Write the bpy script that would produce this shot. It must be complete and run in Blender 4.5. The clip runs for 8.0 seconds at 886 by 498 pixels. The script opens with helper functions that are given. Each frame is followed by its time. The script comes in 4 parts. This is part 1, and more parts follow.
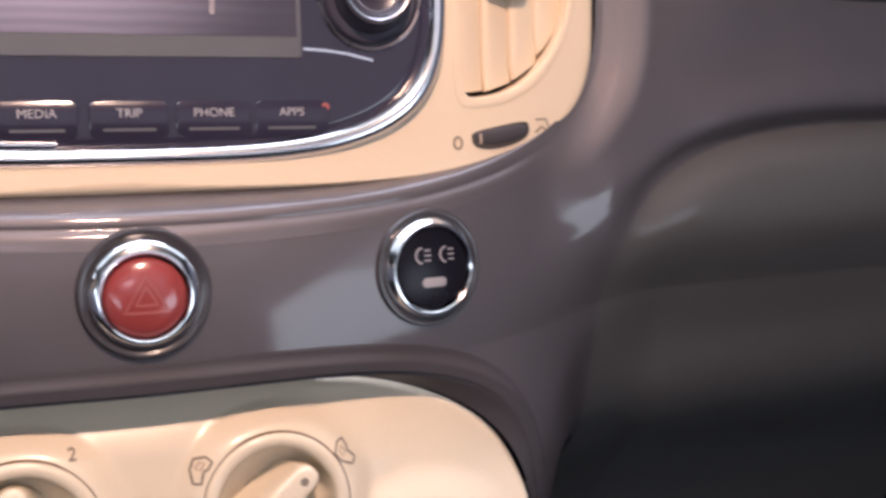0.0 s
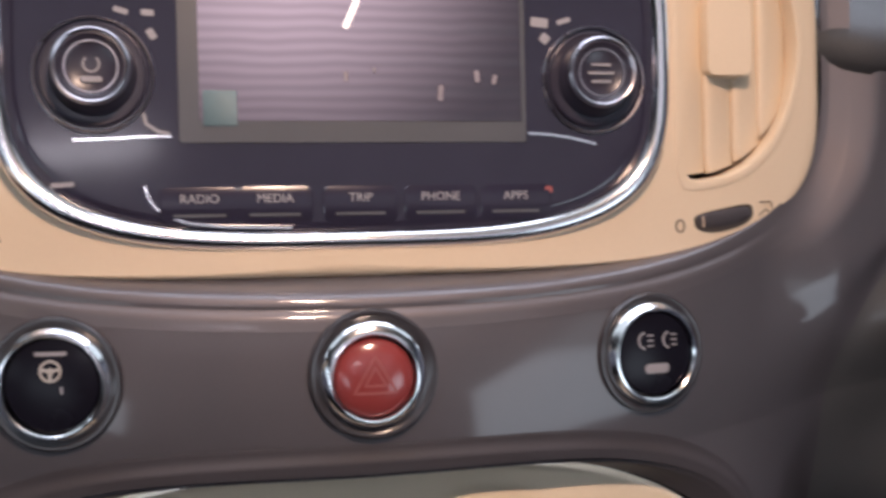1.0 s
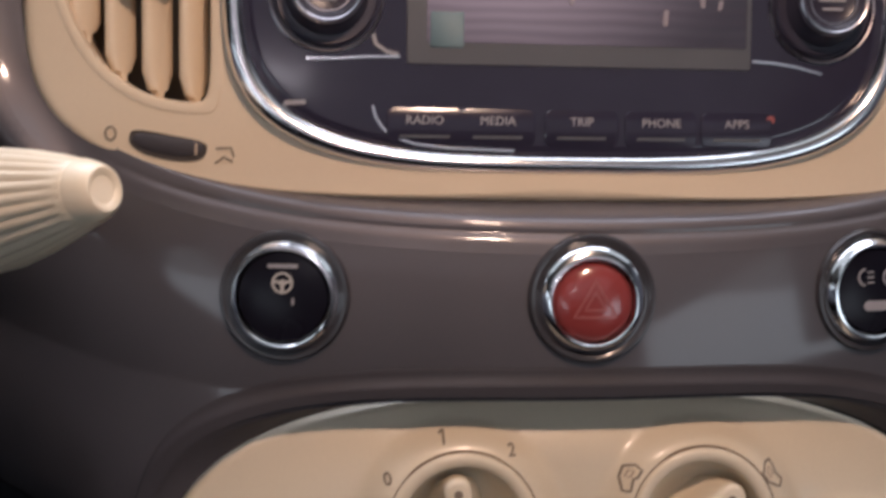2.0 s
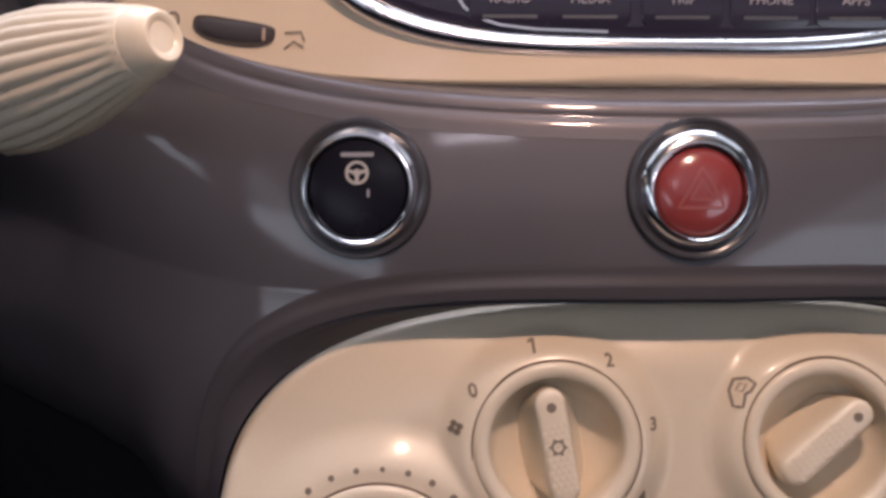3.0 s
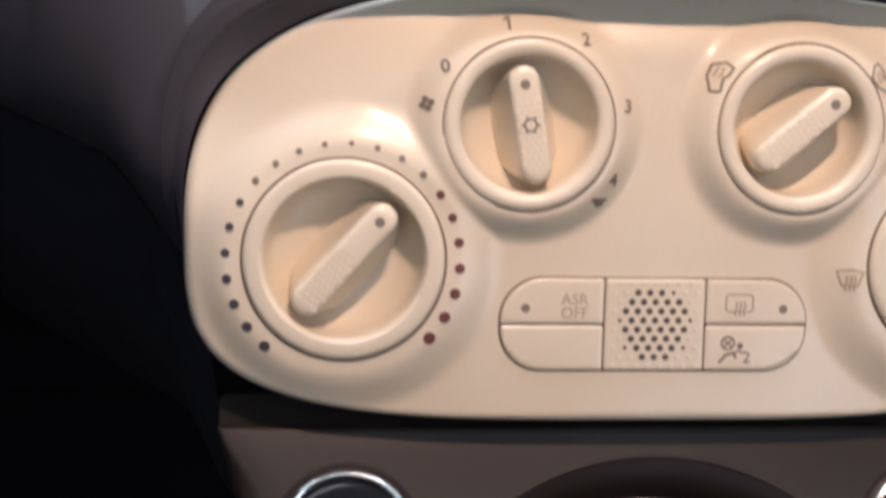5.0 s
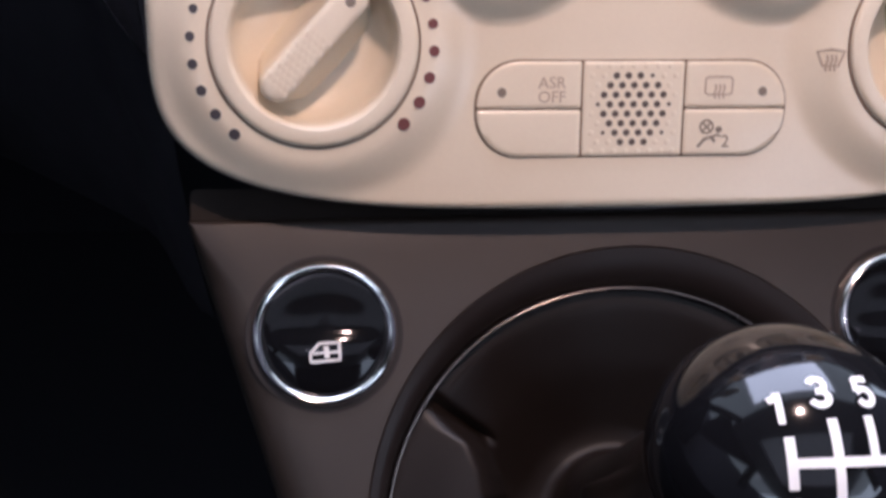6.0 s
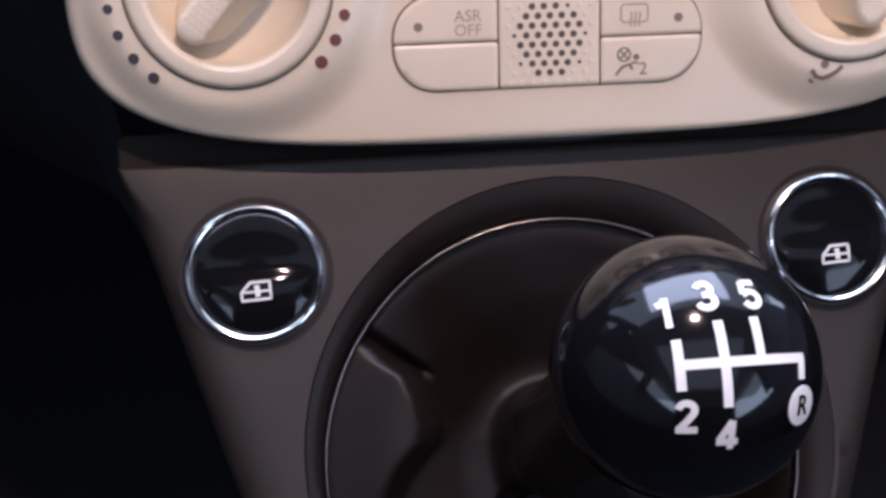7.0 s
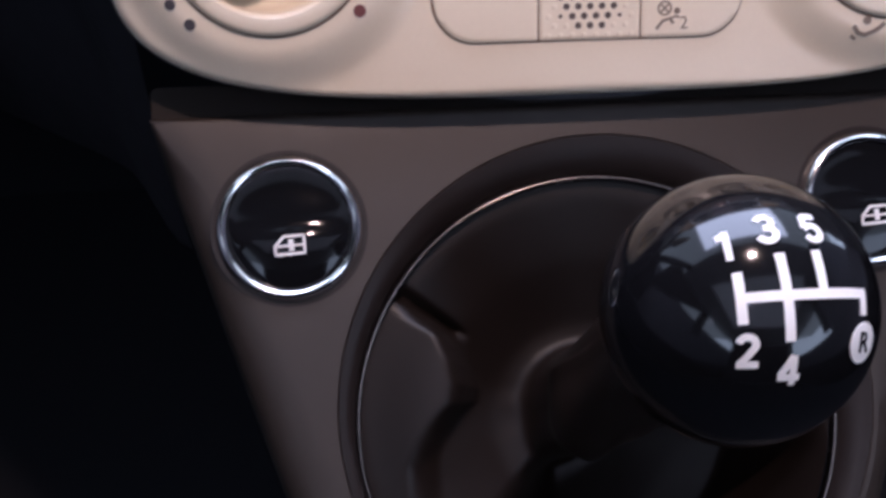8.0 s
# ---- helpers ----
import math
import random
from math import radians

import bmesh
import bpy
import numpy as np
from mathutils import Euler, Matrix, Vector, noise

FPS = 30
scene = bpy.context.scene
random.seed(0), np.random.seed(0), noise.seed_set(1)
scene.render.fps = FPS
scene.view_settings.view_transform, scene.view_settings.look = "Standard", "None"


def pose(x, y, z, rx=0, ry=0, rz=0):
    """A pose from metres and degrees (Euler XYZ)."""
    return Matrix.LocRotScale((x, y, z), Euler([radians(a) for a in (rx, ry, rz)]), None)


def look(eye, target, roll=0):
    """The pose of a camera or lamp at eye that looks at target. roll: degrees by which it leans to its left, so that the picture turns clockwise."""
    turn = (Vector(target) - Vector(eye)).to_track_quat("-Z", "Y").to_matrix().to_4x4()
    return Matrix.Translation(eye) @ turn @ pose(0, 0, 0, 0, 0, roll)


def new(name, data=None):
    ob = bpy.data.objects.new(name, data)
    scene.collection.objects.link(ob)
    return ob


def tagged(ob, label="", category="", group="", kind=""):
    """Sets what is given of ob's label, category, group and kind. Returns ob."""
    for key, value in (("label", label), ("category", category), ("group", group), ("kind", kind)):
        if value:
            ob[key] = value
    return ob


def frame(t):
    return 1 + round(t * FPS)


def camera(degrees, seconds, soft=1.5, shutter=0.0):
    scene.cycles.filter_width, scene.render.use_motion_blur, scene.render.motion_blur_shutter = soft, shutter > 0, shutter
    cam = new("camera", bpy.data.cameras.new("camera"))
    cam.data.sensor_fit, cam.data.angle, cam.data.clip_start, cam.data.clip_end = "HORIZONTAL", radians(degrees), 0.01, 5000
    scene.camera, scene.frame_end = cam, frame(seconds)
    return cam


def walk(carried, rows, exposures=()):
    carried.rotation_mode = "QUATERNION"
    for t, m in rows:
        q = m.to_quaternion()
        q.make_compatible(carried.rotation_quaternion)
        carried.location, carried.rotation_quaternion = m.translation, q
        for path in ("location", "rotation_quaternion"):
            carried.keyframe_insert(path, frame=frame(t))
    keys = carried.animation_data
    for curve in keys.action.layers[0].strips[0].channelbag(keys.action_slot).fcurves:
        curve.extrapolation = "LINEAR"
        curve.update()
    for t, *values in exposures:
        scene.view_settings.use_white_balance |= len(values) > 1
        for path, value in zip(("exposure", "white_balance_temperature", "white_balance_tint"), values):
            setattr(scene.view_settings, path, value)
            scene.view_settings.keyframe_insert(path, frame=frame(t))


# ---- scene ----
# ---- camera and walk ----
cam = camera(43.73, 8.0, soft=3.2, shutter=0.4)
# seconds, eye x y z in metres, yaw, pitch, roll in degrees
PATH = [
    (0.0, -0.0337, -0.2798, 0.1699, -20.04, -27.98, -7.39),
    (0.3, -0.0250, -0.2870, 0.1680, -16.60, -27.10, -5.10),
    (0.5, -0.0318, -0.2855, 0.1704, -14.99, -27.03, -4.89),
    (0.8, -0.0416, -0.2815, 0.1695, -12.75, -25.45, -4.28),
    (1.0, -0.0495, -0.2725, 0.1704, -11.93, -25.01, -4.14),
    (1.3, -0.0510, -0.2750, 0.1812, -8.55, -25.62, -2.83),
    (1.5, -0.0594, -0.2727, 0.1756, -7.52, -25.49, -2.39),
    (1.8, -0.0675, -0.2702, 0.1642, -5.55, -26.65, -2.15),
    (2.0, -0.0826, -0.2714, 0.1631, -6.07, -28.21, -3.32),
    (2.2, -0.0848, -0.2700, 0.1586, -5.67, -28.81, -3.30),
    (3.3, -0.0847, -0.2622, 0.1056, -2.76, -26.50, -0.86),
    (3.5, -0.0899, -0.2616, 0.1023, -3.85, -28.35, -1.98),
    (4.0, -0.0860, -0.2638, 0.0894, -3.37, -30.80, -2.05),
    (4.5, -0.0847, -0.2679, 0.0833, -3.32, -32.72, -2.55),
    (5.0, -0.0826, -0.2810, 0.0750, -3.41, -35.03, -3.01),
    (5.2, -0.0825, -0.2823, 0.0693, -3.71, -36.69, -3.21),
    (6.3, -0.0866, -0.2917, 0.0536, -6.57, -43.06, -3.34),
    (6.5, -0.0845, -0.2940, 0.0538, -7.18, -43.37, -3.21),
    (7.0, -0.0651, -0.3012, 0.0513, -6.89, -43.41, -1.69),
    (7.5, -0.0642, -0.3006, 0.0443, -6.66, -43.09, -1.37),
    (8.0, -0.0765, -0.3067, 0.0369, -6.75, -42.95, -2.13),
]
walk(cam, [(t, pose(x, y, z, 90 + p, r, a)) for t, x, y, z, a, p, r in PATH],
     exposures=[(0.0, 0.94, 5900, 26), (0.5, 0.72, 6000, 24), (1.0, 0.46, 5900, 22), (1.5, 0.06, 5800, 18), (2.0, -0.02, 6000, 22), (2.2, 0.09, 6000, 22),
                (3.3, 0.25, 5950, 29), (4.0, 0.43, 5850, 25), (4.5, 0.57, 5800, 23), (5.2, 0.89, 5750, 22), (6.3, 0.88, 5350, 29), (7.0, 0.88, 5250, 28), (8.0, 0.82, 5250, 30)])

# ---- light ----
world = bpy.data.worlds.new("showroom_air")
scene.world = world
world.use_nodes = True
bg = world.node_tree.nodes["Background"]
bg.inputs["Color"].default_value = (0.87, 1.0, 0.98, 1)
bg.inputs["Strength"].default_value = 2.5


def lamp(name, place, aim, energy, size_x, size_y, colour):
    data = bpy.data.lights.new(name, "AREA")
    data.shape, data.size, data.size_y = "RECTANGLE", size_x, size_y
    data.energy, data.color = energy, colour
    ob = new(name, data)
    ob.matrix_world = look(place, aim)
    return ob


lamp("dome_lamp_light", (0.0, -0.16, 0.392), (0.0, -0.05, -0.05), 1.3, 0.034, 0.022, (1.0, 0.70, 0.46))

# ---- materials ----


def mat(name, base, rough=0.5, metal=0.0, grain=0.0, grain_scale=900.0, stain=0.12, bump=0.0, bump_scale=2500.0, coat=0.0, spec=0.5, coat_rough=0.10):
    m = bpy.data.materials.new(name)
    m.use_nodes = True
    nt = m.node_tree
    b = nt.nodes["Principled BSDF"]
    b.inputs["Roughness"].default_value = rough
    b.inputs["Metallic"].default_value = metal
    b.inputs["Specular IOR Level"].default_value = spec
    b.inputs["Coat Weight"].default_value = coat
    b.inputs["Coat Roughness"].default_value = coat_rough
    tc = nt.nodes.new("ShaderNodeTexCoord")
    big = nt.nodes.new("ShaderNodeTexNoise")
    big.inputs["Scale"].default_value = 35.0
    big.inputs["Detail"].default_value = 5.0
    nt.links.new(tc.outputs["Object"], big.inputs["Vector"])
    small = nt.nodes.new("ShaderNodeTexNoise")
    small.inputs["Scale"].default_value = grain_scale
    small.inputs["Detail"].default_value = 2.0
    nt.links.new(tc.outputs["Object"], small.inputs["Vector"])
    ramp = nt.nodes.new("ShaderNodeMapRange")
    ramp.inputs["To Min"].default_value = 1.0 - stain
    ramp.inputs["To Max"].default_value = 1.0 + stain
    nt.links.new(big.outputs["Fac"], ramp.inputs["Value"])
    ramp2 = nt.nodes.new("ShaderNodeMapRange")
    ramp2.inputs["To Min"].default_value = 1.0 - grain
    ramp2.inputs["To Max"].default_value = 1.0 + grain
    nt.links.new(small.outputs["Fac"], ramp2.inputs["Value"])
    mul = nt.nodes.new("ShaderNodeMath")
    mul.operation = "MULTIPLY"
    nt.links.new(ramp.outputs[0], mul.inputs[0])
    nt.links.new(ramp2.outputs[0], mul.inputs[1])
    mix = nt.nodes.new("ShaderNodeVectorMath")
    mix.operation = "SCALE"
    mix.inputs[0].default_value = base
    nt.links.new(mul.outputs[0], mix.inputs["Scale"])
    nt.links.new(mix.outputs[0], b.inputs["Base Color"])
    rr = nt.nodes.new("ShaderNodeMapRange")
    rr.inputs["To Min"].default_value = max(0.02, rough * 0.8)
    rr.inputs["To Max"].default_value = min(1.0, rough * 1.2)
    nt.links.new(big.outputs["Fac"], rr.inputs["Value"])
    nt.links.new(rr.outputs[0], b.inputs["Roughness"])
    if bump:
        bt = nt.nodes.new("ShaderNodeTexNoise")
        bt.inputs["Scale"].default_value = bump_scale
        bt.inputs["Detail"].default_value = 3.0
        nt.links.new(tc.outputs["Object"], bt.inputs["Vector"])
        bn = nt.nodes.new("ShaderNodeBump")
        bn.inputs["Strength"].default_value = bump
        bn.inputs["Distance"].default_value = 0.0004
        nt.links.new(bt.outputs["Fac"], bn.inputs["Height"])
        nt.links.new(bn.outputs[0], b.inputs["Normal"])
    return m


PAINT = mat("grey_dash_paint", (0.112, 0.100, 0.108), 0.54, 0.55, grain=0.10, grain_scale=3000, coat=0.75, coat_rough=0.09)
TRIM = mat("dark_grey_trim", (0.045, 0.040, 0.046), 0.68, grain=0.1, bump=0.15)
CREAM = mat("ivory_plastic", (0.70, 0.602, 0.452), 0.33, grain=0.03, stain=0.03, bump=0.05, coat=0.15)
IVORY = mat("ivory_bezel_plastic", (0.67, 0.54, 0.385), 0.35, grain=0.03, stain=0.03, coat=0.15)
CHROME = mat("chrome", (0.88, 0.88, 0.90), 0.16, 1.0, stain=0.04)
SATIN = mat("satin_chrome", (0.96, 0.93, 0.90), 0.13, 1.0, stain=0.04)
# the dimples' soft shade is put into a darker grey than the paint
DIMPLE = mat("shade_dark_gloss_dimple", (0.036, 0.033, 0.037), 0.24, coat=0.5)
CAP = mat("black_button_cap", (0.008, 0.0075, 0.013), 0.26, stain=0.2, spec=0.16)
BLACK = mat("gloss_black_plastic", (0.005, 0.005, 0.006), 0.09, stain=0.2)
ROCKER = mat("black_switch_plastic", (0.005, 0.005, 0.006), 0.08, stain=0.2, spec=0.26)
DULL = mat("dull_chrome", (0.50, 0.48, 0.52), 0.28, 1.0)
KNOB = mat("black_radio_knob", (0.030, 0.027, 0.042), 0.3, stain=0.2)
GLASS = mat("radio_glass", (0.026, 0.024, 0.042), 0.13, stain=0.2, coat=0.15, spec=0.4)
SCREEN = mat("screen_glass", (0.024, 0.021, 0.032), 0.10, stain=0.1, coat=0.3, coat_rough=0.05)


def rosy_reflection(m):
    """Rosy reflected rows put into the emission, fading from the display's upper corner."""
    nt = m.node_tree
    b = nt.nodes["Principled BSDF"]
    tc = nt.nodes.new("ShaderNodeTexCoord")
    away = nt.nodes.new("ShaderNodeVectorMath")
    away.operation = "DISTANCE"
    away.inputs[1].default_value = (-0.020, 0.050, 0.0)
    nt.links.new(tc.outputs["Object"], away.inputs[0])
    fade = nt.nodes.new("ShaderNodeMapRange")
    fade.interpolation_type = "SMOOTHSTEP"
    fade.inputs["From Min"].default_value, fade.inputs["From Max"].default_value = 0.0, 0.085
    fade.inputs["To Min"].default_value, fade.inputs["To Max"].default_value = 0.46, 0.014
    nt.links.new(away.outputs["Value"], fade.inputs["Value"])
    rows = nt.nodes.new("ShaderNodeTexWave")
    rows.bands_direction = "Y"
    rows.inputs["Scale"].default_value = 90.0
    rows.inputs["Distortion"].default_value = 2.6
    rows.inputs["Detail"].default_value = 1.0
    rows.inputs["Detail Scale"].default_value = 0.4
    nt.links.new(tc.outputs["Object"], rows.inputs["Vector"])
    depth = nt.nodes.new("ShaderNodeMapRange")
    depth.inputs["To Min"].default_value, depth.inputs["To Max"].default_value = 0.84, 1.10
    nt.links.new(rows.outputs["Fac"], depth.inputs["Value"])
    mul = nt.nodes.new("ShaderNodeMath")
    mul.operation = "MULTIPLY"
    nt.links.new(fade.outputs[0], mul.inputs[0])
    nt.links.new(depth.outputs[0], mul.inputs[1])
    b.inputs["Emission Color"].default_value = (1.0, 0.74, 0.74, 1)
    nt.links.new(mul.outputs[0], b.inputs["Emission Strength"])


rosy_reflection(SCREEN)
BORDER = mat("screen_border", (0.075, 0.075, 0.082), 0.3, stain=0.1, coat=0.5)
RED = mat("red_button_plastic", (0.25, 0.045, 0.043), 0.22, stain=0.2, coat=0.6)
WHITE = mat("white_print", (0.78, 0.76, 0.74), 0.5, stain=0.04)
GREY_PRINT = mat("grey_print", (0.21, 0.165, 0.125), 0.5, stain=0.1)
PALE_PRINT = mat("pale_print", (0.40, 0.31, 0.23), 0.5, stain=0.1)
PINK = mat("pale_red_print", (0.28, 0.075, 0.07), 0.4)
SOFT_PRINT = mat("pale_grey_print", (0.42, 0.39, 0.36), 0.5, stain=0.06)
DIM_PRINT_GLINT = mat("dim_radio_print_and_glint", (0.30, 0.29, 0.31), 0.7, stain=0.1)
HOLE = mat("brown_grille_hole", (0.085, 0.065, 0.055), 0.7)
JOINT = mat("brown_grey_joint", (0.15, 0.095, 0.06), 0.6)
GAP = mat("dark_gap", (0.05, 0.04, 0.035), 0.7)
DUCT = mat("grey_brown_duct", (0.15, 0.125, 0.10), 0.7)
RED_DOT = mat("red_dot_print", (0.15, 0.045, 0.04), 0.5)
BLUE_DOT = mat("blue_grey_dot_print", (0.06, 0.05, 0.055), 0.5)
CONSOLE = mat("grey_console_plastic", (0.0335, 0.0250, 0.0195), 0.46, 0.1, grain=0.12, grain_scale=2500, bump=0.2, bump_scale=3500)
BEAD = mat("dark_chrome_trim", (0.26, 0.22, 0.20), 0.26, 1.0)
BOOT = mat("brown_black_leather", (0.0100, 0.0060, 0.0042), 0.46, spec=0.32, grain=0.15, grain_scale=1500, bump=0.2, bump_scale=2200)
STRIP = mat("brown_black_strip", (0.022, 0.018, 0.0155), 0.85, spec=0.05, grain=0.1)
RING = mat("dark_brown_gloss_ring", (0.015, 0.0105, 0.009), 0.42, spec=0.3)
DARK = mat("dark_cabin_plastic", (0.005, 0.005, 0.0052), 0.9, grain=0.2, spec=0.06)
KNEE = mat("dark_blue_grey_plastic", (0.026, 0.026, 0.031), 0.6, grain=0.15, spec=0.3)
PAD = mat("dark_dash_pad", (0.030, 0.030, 0.032), 0.65, grain=0.2, bump=0.4, bump_scale=1500)
LID = mat("grey_glovebox_plastic", (0.078, 0.075, 0.074), 0.5, grain=0.1, bump=0.1, coat=0.2)
CABIN = mat("cabin_lining", (0.016, 0.016, 0.019), 0.85, grain=0.2, spec=0.1)
ROOFING = mat("grey_roof_lining", (0.12, 0.118, 0.115), 0.9, grain=0.1)

LINING = mat("blue_grey_door_lining", (0.13, 0.13, 0.16), 0.7, grain=0.1)
BLIND = mat("rosy_blind_fabric", (0.55, 0.44, 0.47), 0.8, grain=0.1)
OVERHEAD = mat("grey_overhead_sheet", (0.29, 0.29, 0.28), 0.9, grain=0.1)

# ---- helpers: local millimetres (u right, v up along the face, w out of it) ----
MM = 0.001


def face_frame(y, z, tilt):
    t = radians(tilt)
    return Matrix(((1, 0, 0, 0), (0, math.sin(t), -math.cos(t), y * MM), (0, math.cos(t), math.sin(t), z * MM), (0, 0, 0, 1)))


F_RADIO = face_frame(46.86, 68.25, 25.0)
F_HVAC = face_frame(-26.5, -76.63, 28.45)
F_LOW = face_frame(-69.95, -163.41, 47.06)


def thing(name, m, label, category, group="", kind=""):
    ob = new(name)
    ob.empty_display_size = 0.01
    ob.matrix_world = m
    return tagged(ob, label, category, group, kind)


def finish(bm, sharp=38):
    bmesh.ops.remove_doubles(bm, verts=bm.verts, dist=0.0005)
    bmesh.ops.recalc_face_normals(bm, faces=bm.faces)
    for f in bm.faces:
        f.smooth = True
    for e in bm.edges:
        if len(e.link_faces) == 2 and e.calc_face_angle() > radians(sharp):
            e.smooth = False


def part(name, bm, material, parent=None, label="", sharp=38, shift=None, flip=None):
    finish(bm, sharp)
    if flip:
        bmesh.ops.reverse_faces(bm, faces=bm.faces)
    bmesh.ops.scale(bm, vec=(MM, MM, MM), verts=bm.verts)
    me = bpy.data.meshes.new(name)
    bm.to_mesh(me)
    bm.free()
    me.materials.append(material)
    ob = new(name, me)
    ob.parent = parent
    if shift:
        ob.location = shift
    if label:
        ob["label"] = label
    return ob


def loft(loops, closed=True, cap0=False, cap1=False, bm=None):
    bm = bm or bmesh.new()
    rows = [[bm.verts.new(p) for p in lp] for lp in loops]
    for a, b in zip(rows, rows[1:]):
        n = len(a)
        for i in range(n if closed else n - 1):
            j = (i + 1) % n
            bm.faces.new((a[i], a[j], b[j], b[i]))
    if cap0:
        bm.faces.new(rows[0])
    if cap1:
        bm.faces.new(rows[-1])
    return bm


def lathe(profile, seg=72, c=(0, 0), cap0=False, cap1=False, bm=None):
    loops = [[(c[0] + r * math.cos(2 * math.pi * i / seg), c[1] + r * math.sin(2 * math.pi * i / seg), w) for i in range(seg)] for r, w in profile]
    return loft(loops, True, cap0, cap1, bm)


def superloop(a, bt, bb, nt, nb, cu=0.0, cv=0.0, n=240):
    pts = []
    for i in range(n):
        th = 2 * math.pi * (i + 0.5) / n
        c, s = math.cos(th), math.sin(th)
        b, p = (bt, nt) if s > 0 else (bb, nb)
        # radius along the direction scaled to the half axes
        k = (abs(c) ** p + abs(s) ** p) ** (-1 / p)
        pts.append((cu + a * c * k, cv + b * s * k))
    return pts


def ribbon(pts, width, w0=0.0, w1=0.25, closed=False, bm=None, height=None):
    """A raised stroke of that width along a line of points in u, v."""
    bm = bm or bmesh.new()
    n = len(pts)
    rows = []
    for i, p in enumerate(pts):
        a = pts[i - 1] if i or closed else p
        b = pts[(i + 1) % n] if i < n - 1 or closed else p
        d = Vector((b[0] - a[0], b[1] - a[1]))
        d = d.normalized() if d.length else Vector((1, 0))
        o = Vector((-d.y, d.x)) * width / 2
        h = height(p[0], p[1]) if height else 0.0
        q = [(p[0] + o.x, p[1] + o.y), (p[0] - o.x, p[1] - o.y)]
        rows.append([bm.verts.new((*q[0], h + w0)), bm.verts.new((*q[0], h + w1)), bm.verts.new((*q[1], h + w1)), bm.verts.new((*q[1], h + w0))])
    for i in range(n if closed else n - 1):
        a, b = rows[i], rows[(i + 1) % n]
        for k in range(4):
            bm.faces.new((a[k], a[(k + 1) % 4], b[(k + 1) % 4], b[k]))
    if not closed:
        bm.faces.new(rows[0])
        bm.faces.new(rows[-1][::-1])
    return bm


def disc(c, r, w0, w1, seg=16, bm=None, squash=1.0):
    bm = bm or bmesh.new()
    lo = [bm.verts.new((c[0] + r * math.cos(2 * math.pi * i / seg), c[1] + squash * r * math.sin(2 * math.pi * i / seg), w0)) for i in range(seg)]
    hi = [bm.verts.new((v.co.x, v.co.y, w1)) for v in lo]
    for i in range(seg):
        bm.faces.new((lo[i], lo[(i + 1) % seg], hi[(i + 1) % seg], hi[i]))
    bm.faces.new(hi)
    return bm


def arc(c, r, a0, a1, n=16, squash=1.0):
    return [(c[0] + r * math.cos(radians(a0 + (a1 - a0) * i / n)), c[1] + squash * r * math.sin(radians(a0 + (a1 - a0) * i / n))) for i in range(n + 1)]


def letters(text, size, c, turn=0.0, thick=0.25, cuts=0, bold=0.0):
    """The words as a flat raised mesh in u, v, centred on c."""
    cu = bpy.data.curves.new("lettering", "FONT")
    cu.body, cu.size, cu.align_x, cu.align_y, cu.extrude, cu.resolution_u, cu.offset = text, size, "CENTER", "CENTER", thick / 2, 3, bold
    tmp = bpy.data.objects.new("lettering", cu)
    scene.collection.objects.link(tmp)
    bpy.context.view_layer.update()
    me = bpy.data.meshes.new_from_object(tmp.evaluated_get(bpy.context.evaluated_depsgraph_get()))
    bm = bmesh.new()
    bm.from_mesh(me)
    bpy.data.objects.remove(tmp)
    bpy.data.curves.remove(cu)
    bpy.data.meshes.remove(me)
    if cuts:
        bmesh.ops.triangulate(bm, faces=bm.faces)
        bmesh.ops.subdivide_edges(bm, edges=bm.edges, cuts=cuts)
    bmesh.ops.transform(bm, matrix=Matrix.Translation((c[0], c[1], thick / 2)) @ Matrix.Rotation(radians(turn), 4, "Z"), verts=bm.verts)
    return bm


def drape(bm, height, lift=0.05):
    for v in bm.verts:
        v.co.z += height(v.co.x, v.co.y) + lift
    return bm


# ---- dashboard fascia: y as a function of x and z ----
def smooth(t):
    t = min(1.0, max(0.0, t))
    return t * t * (3 - 2 * t)


HV_A, HV_BT, HV_BB, HV_NT, HV_NB, HV_V0 = 129.0, 70.5, 51.0, 2.9, 3.65, -20.0
T_HV = radians(28.45)


def hv_to_xz(u, v, w):
    return u, -76.63 + v * math.cos(T_HV) + w * math.sin(T_HV)


def hv_uv(x, z):
    return x, (z + 76.63 + 2.4) / math.cos(T_HV)


def recess_level(x, z):
    u, v = hv_uv(x, z)
    v -= HV_V0
    b, n = (79.0, 3.2) if v > 0 else (56.5, 3.65)
    return ((abs(u) / 133.5) ** n + (abs(v) / b) ** n) ** (1 / n)


CUT_A, CUT_T, CUT_B = 137.0, 88.0, 58.5


def cut_level(x, z):
    u, v = hv_uv(x, z)
    v -= HV_V0
    b, n = (CUT_T, 3.2) if v > 0 else (CUT_B, 3.65)
    return ((abs(u) / CUT_A) ** n + (abs(v) / b) ** n) ** (1 / n)


def recess_gap(x, z):
    """Rough distance outwards from the climate panel's opening."""
    u, v = hv_uv(x, z)
    lev = max(recess_level(x, z), 1e-3)
    return (lev - 1) * math.hypot(u, v - HV_V0) / lev


def groove(x, z):
    """Distance from the line round the glovebox lid, negative inside."""
    gx, gz = max(0.0, 300 - x) / 135, max(0.0, z + 40) / 70
    return ((gx ** 3 + gz ** 3) ** (1 / 3) - 1) * 85


def bezel_gap(x, z):
    """Rough distance outwards from the bezel's outline."""
    u, v = x + 2.0, (z - 68.25) / 0.9063 - 15.0
    lev = ((abs(u) / 167.0) ** 3.8 + (abs(v) / 70.0) ** 3.8) ** (1 / 3.8)
    return (lev - 1) * math.hypot(u, v) / max(lev, 1e-6)


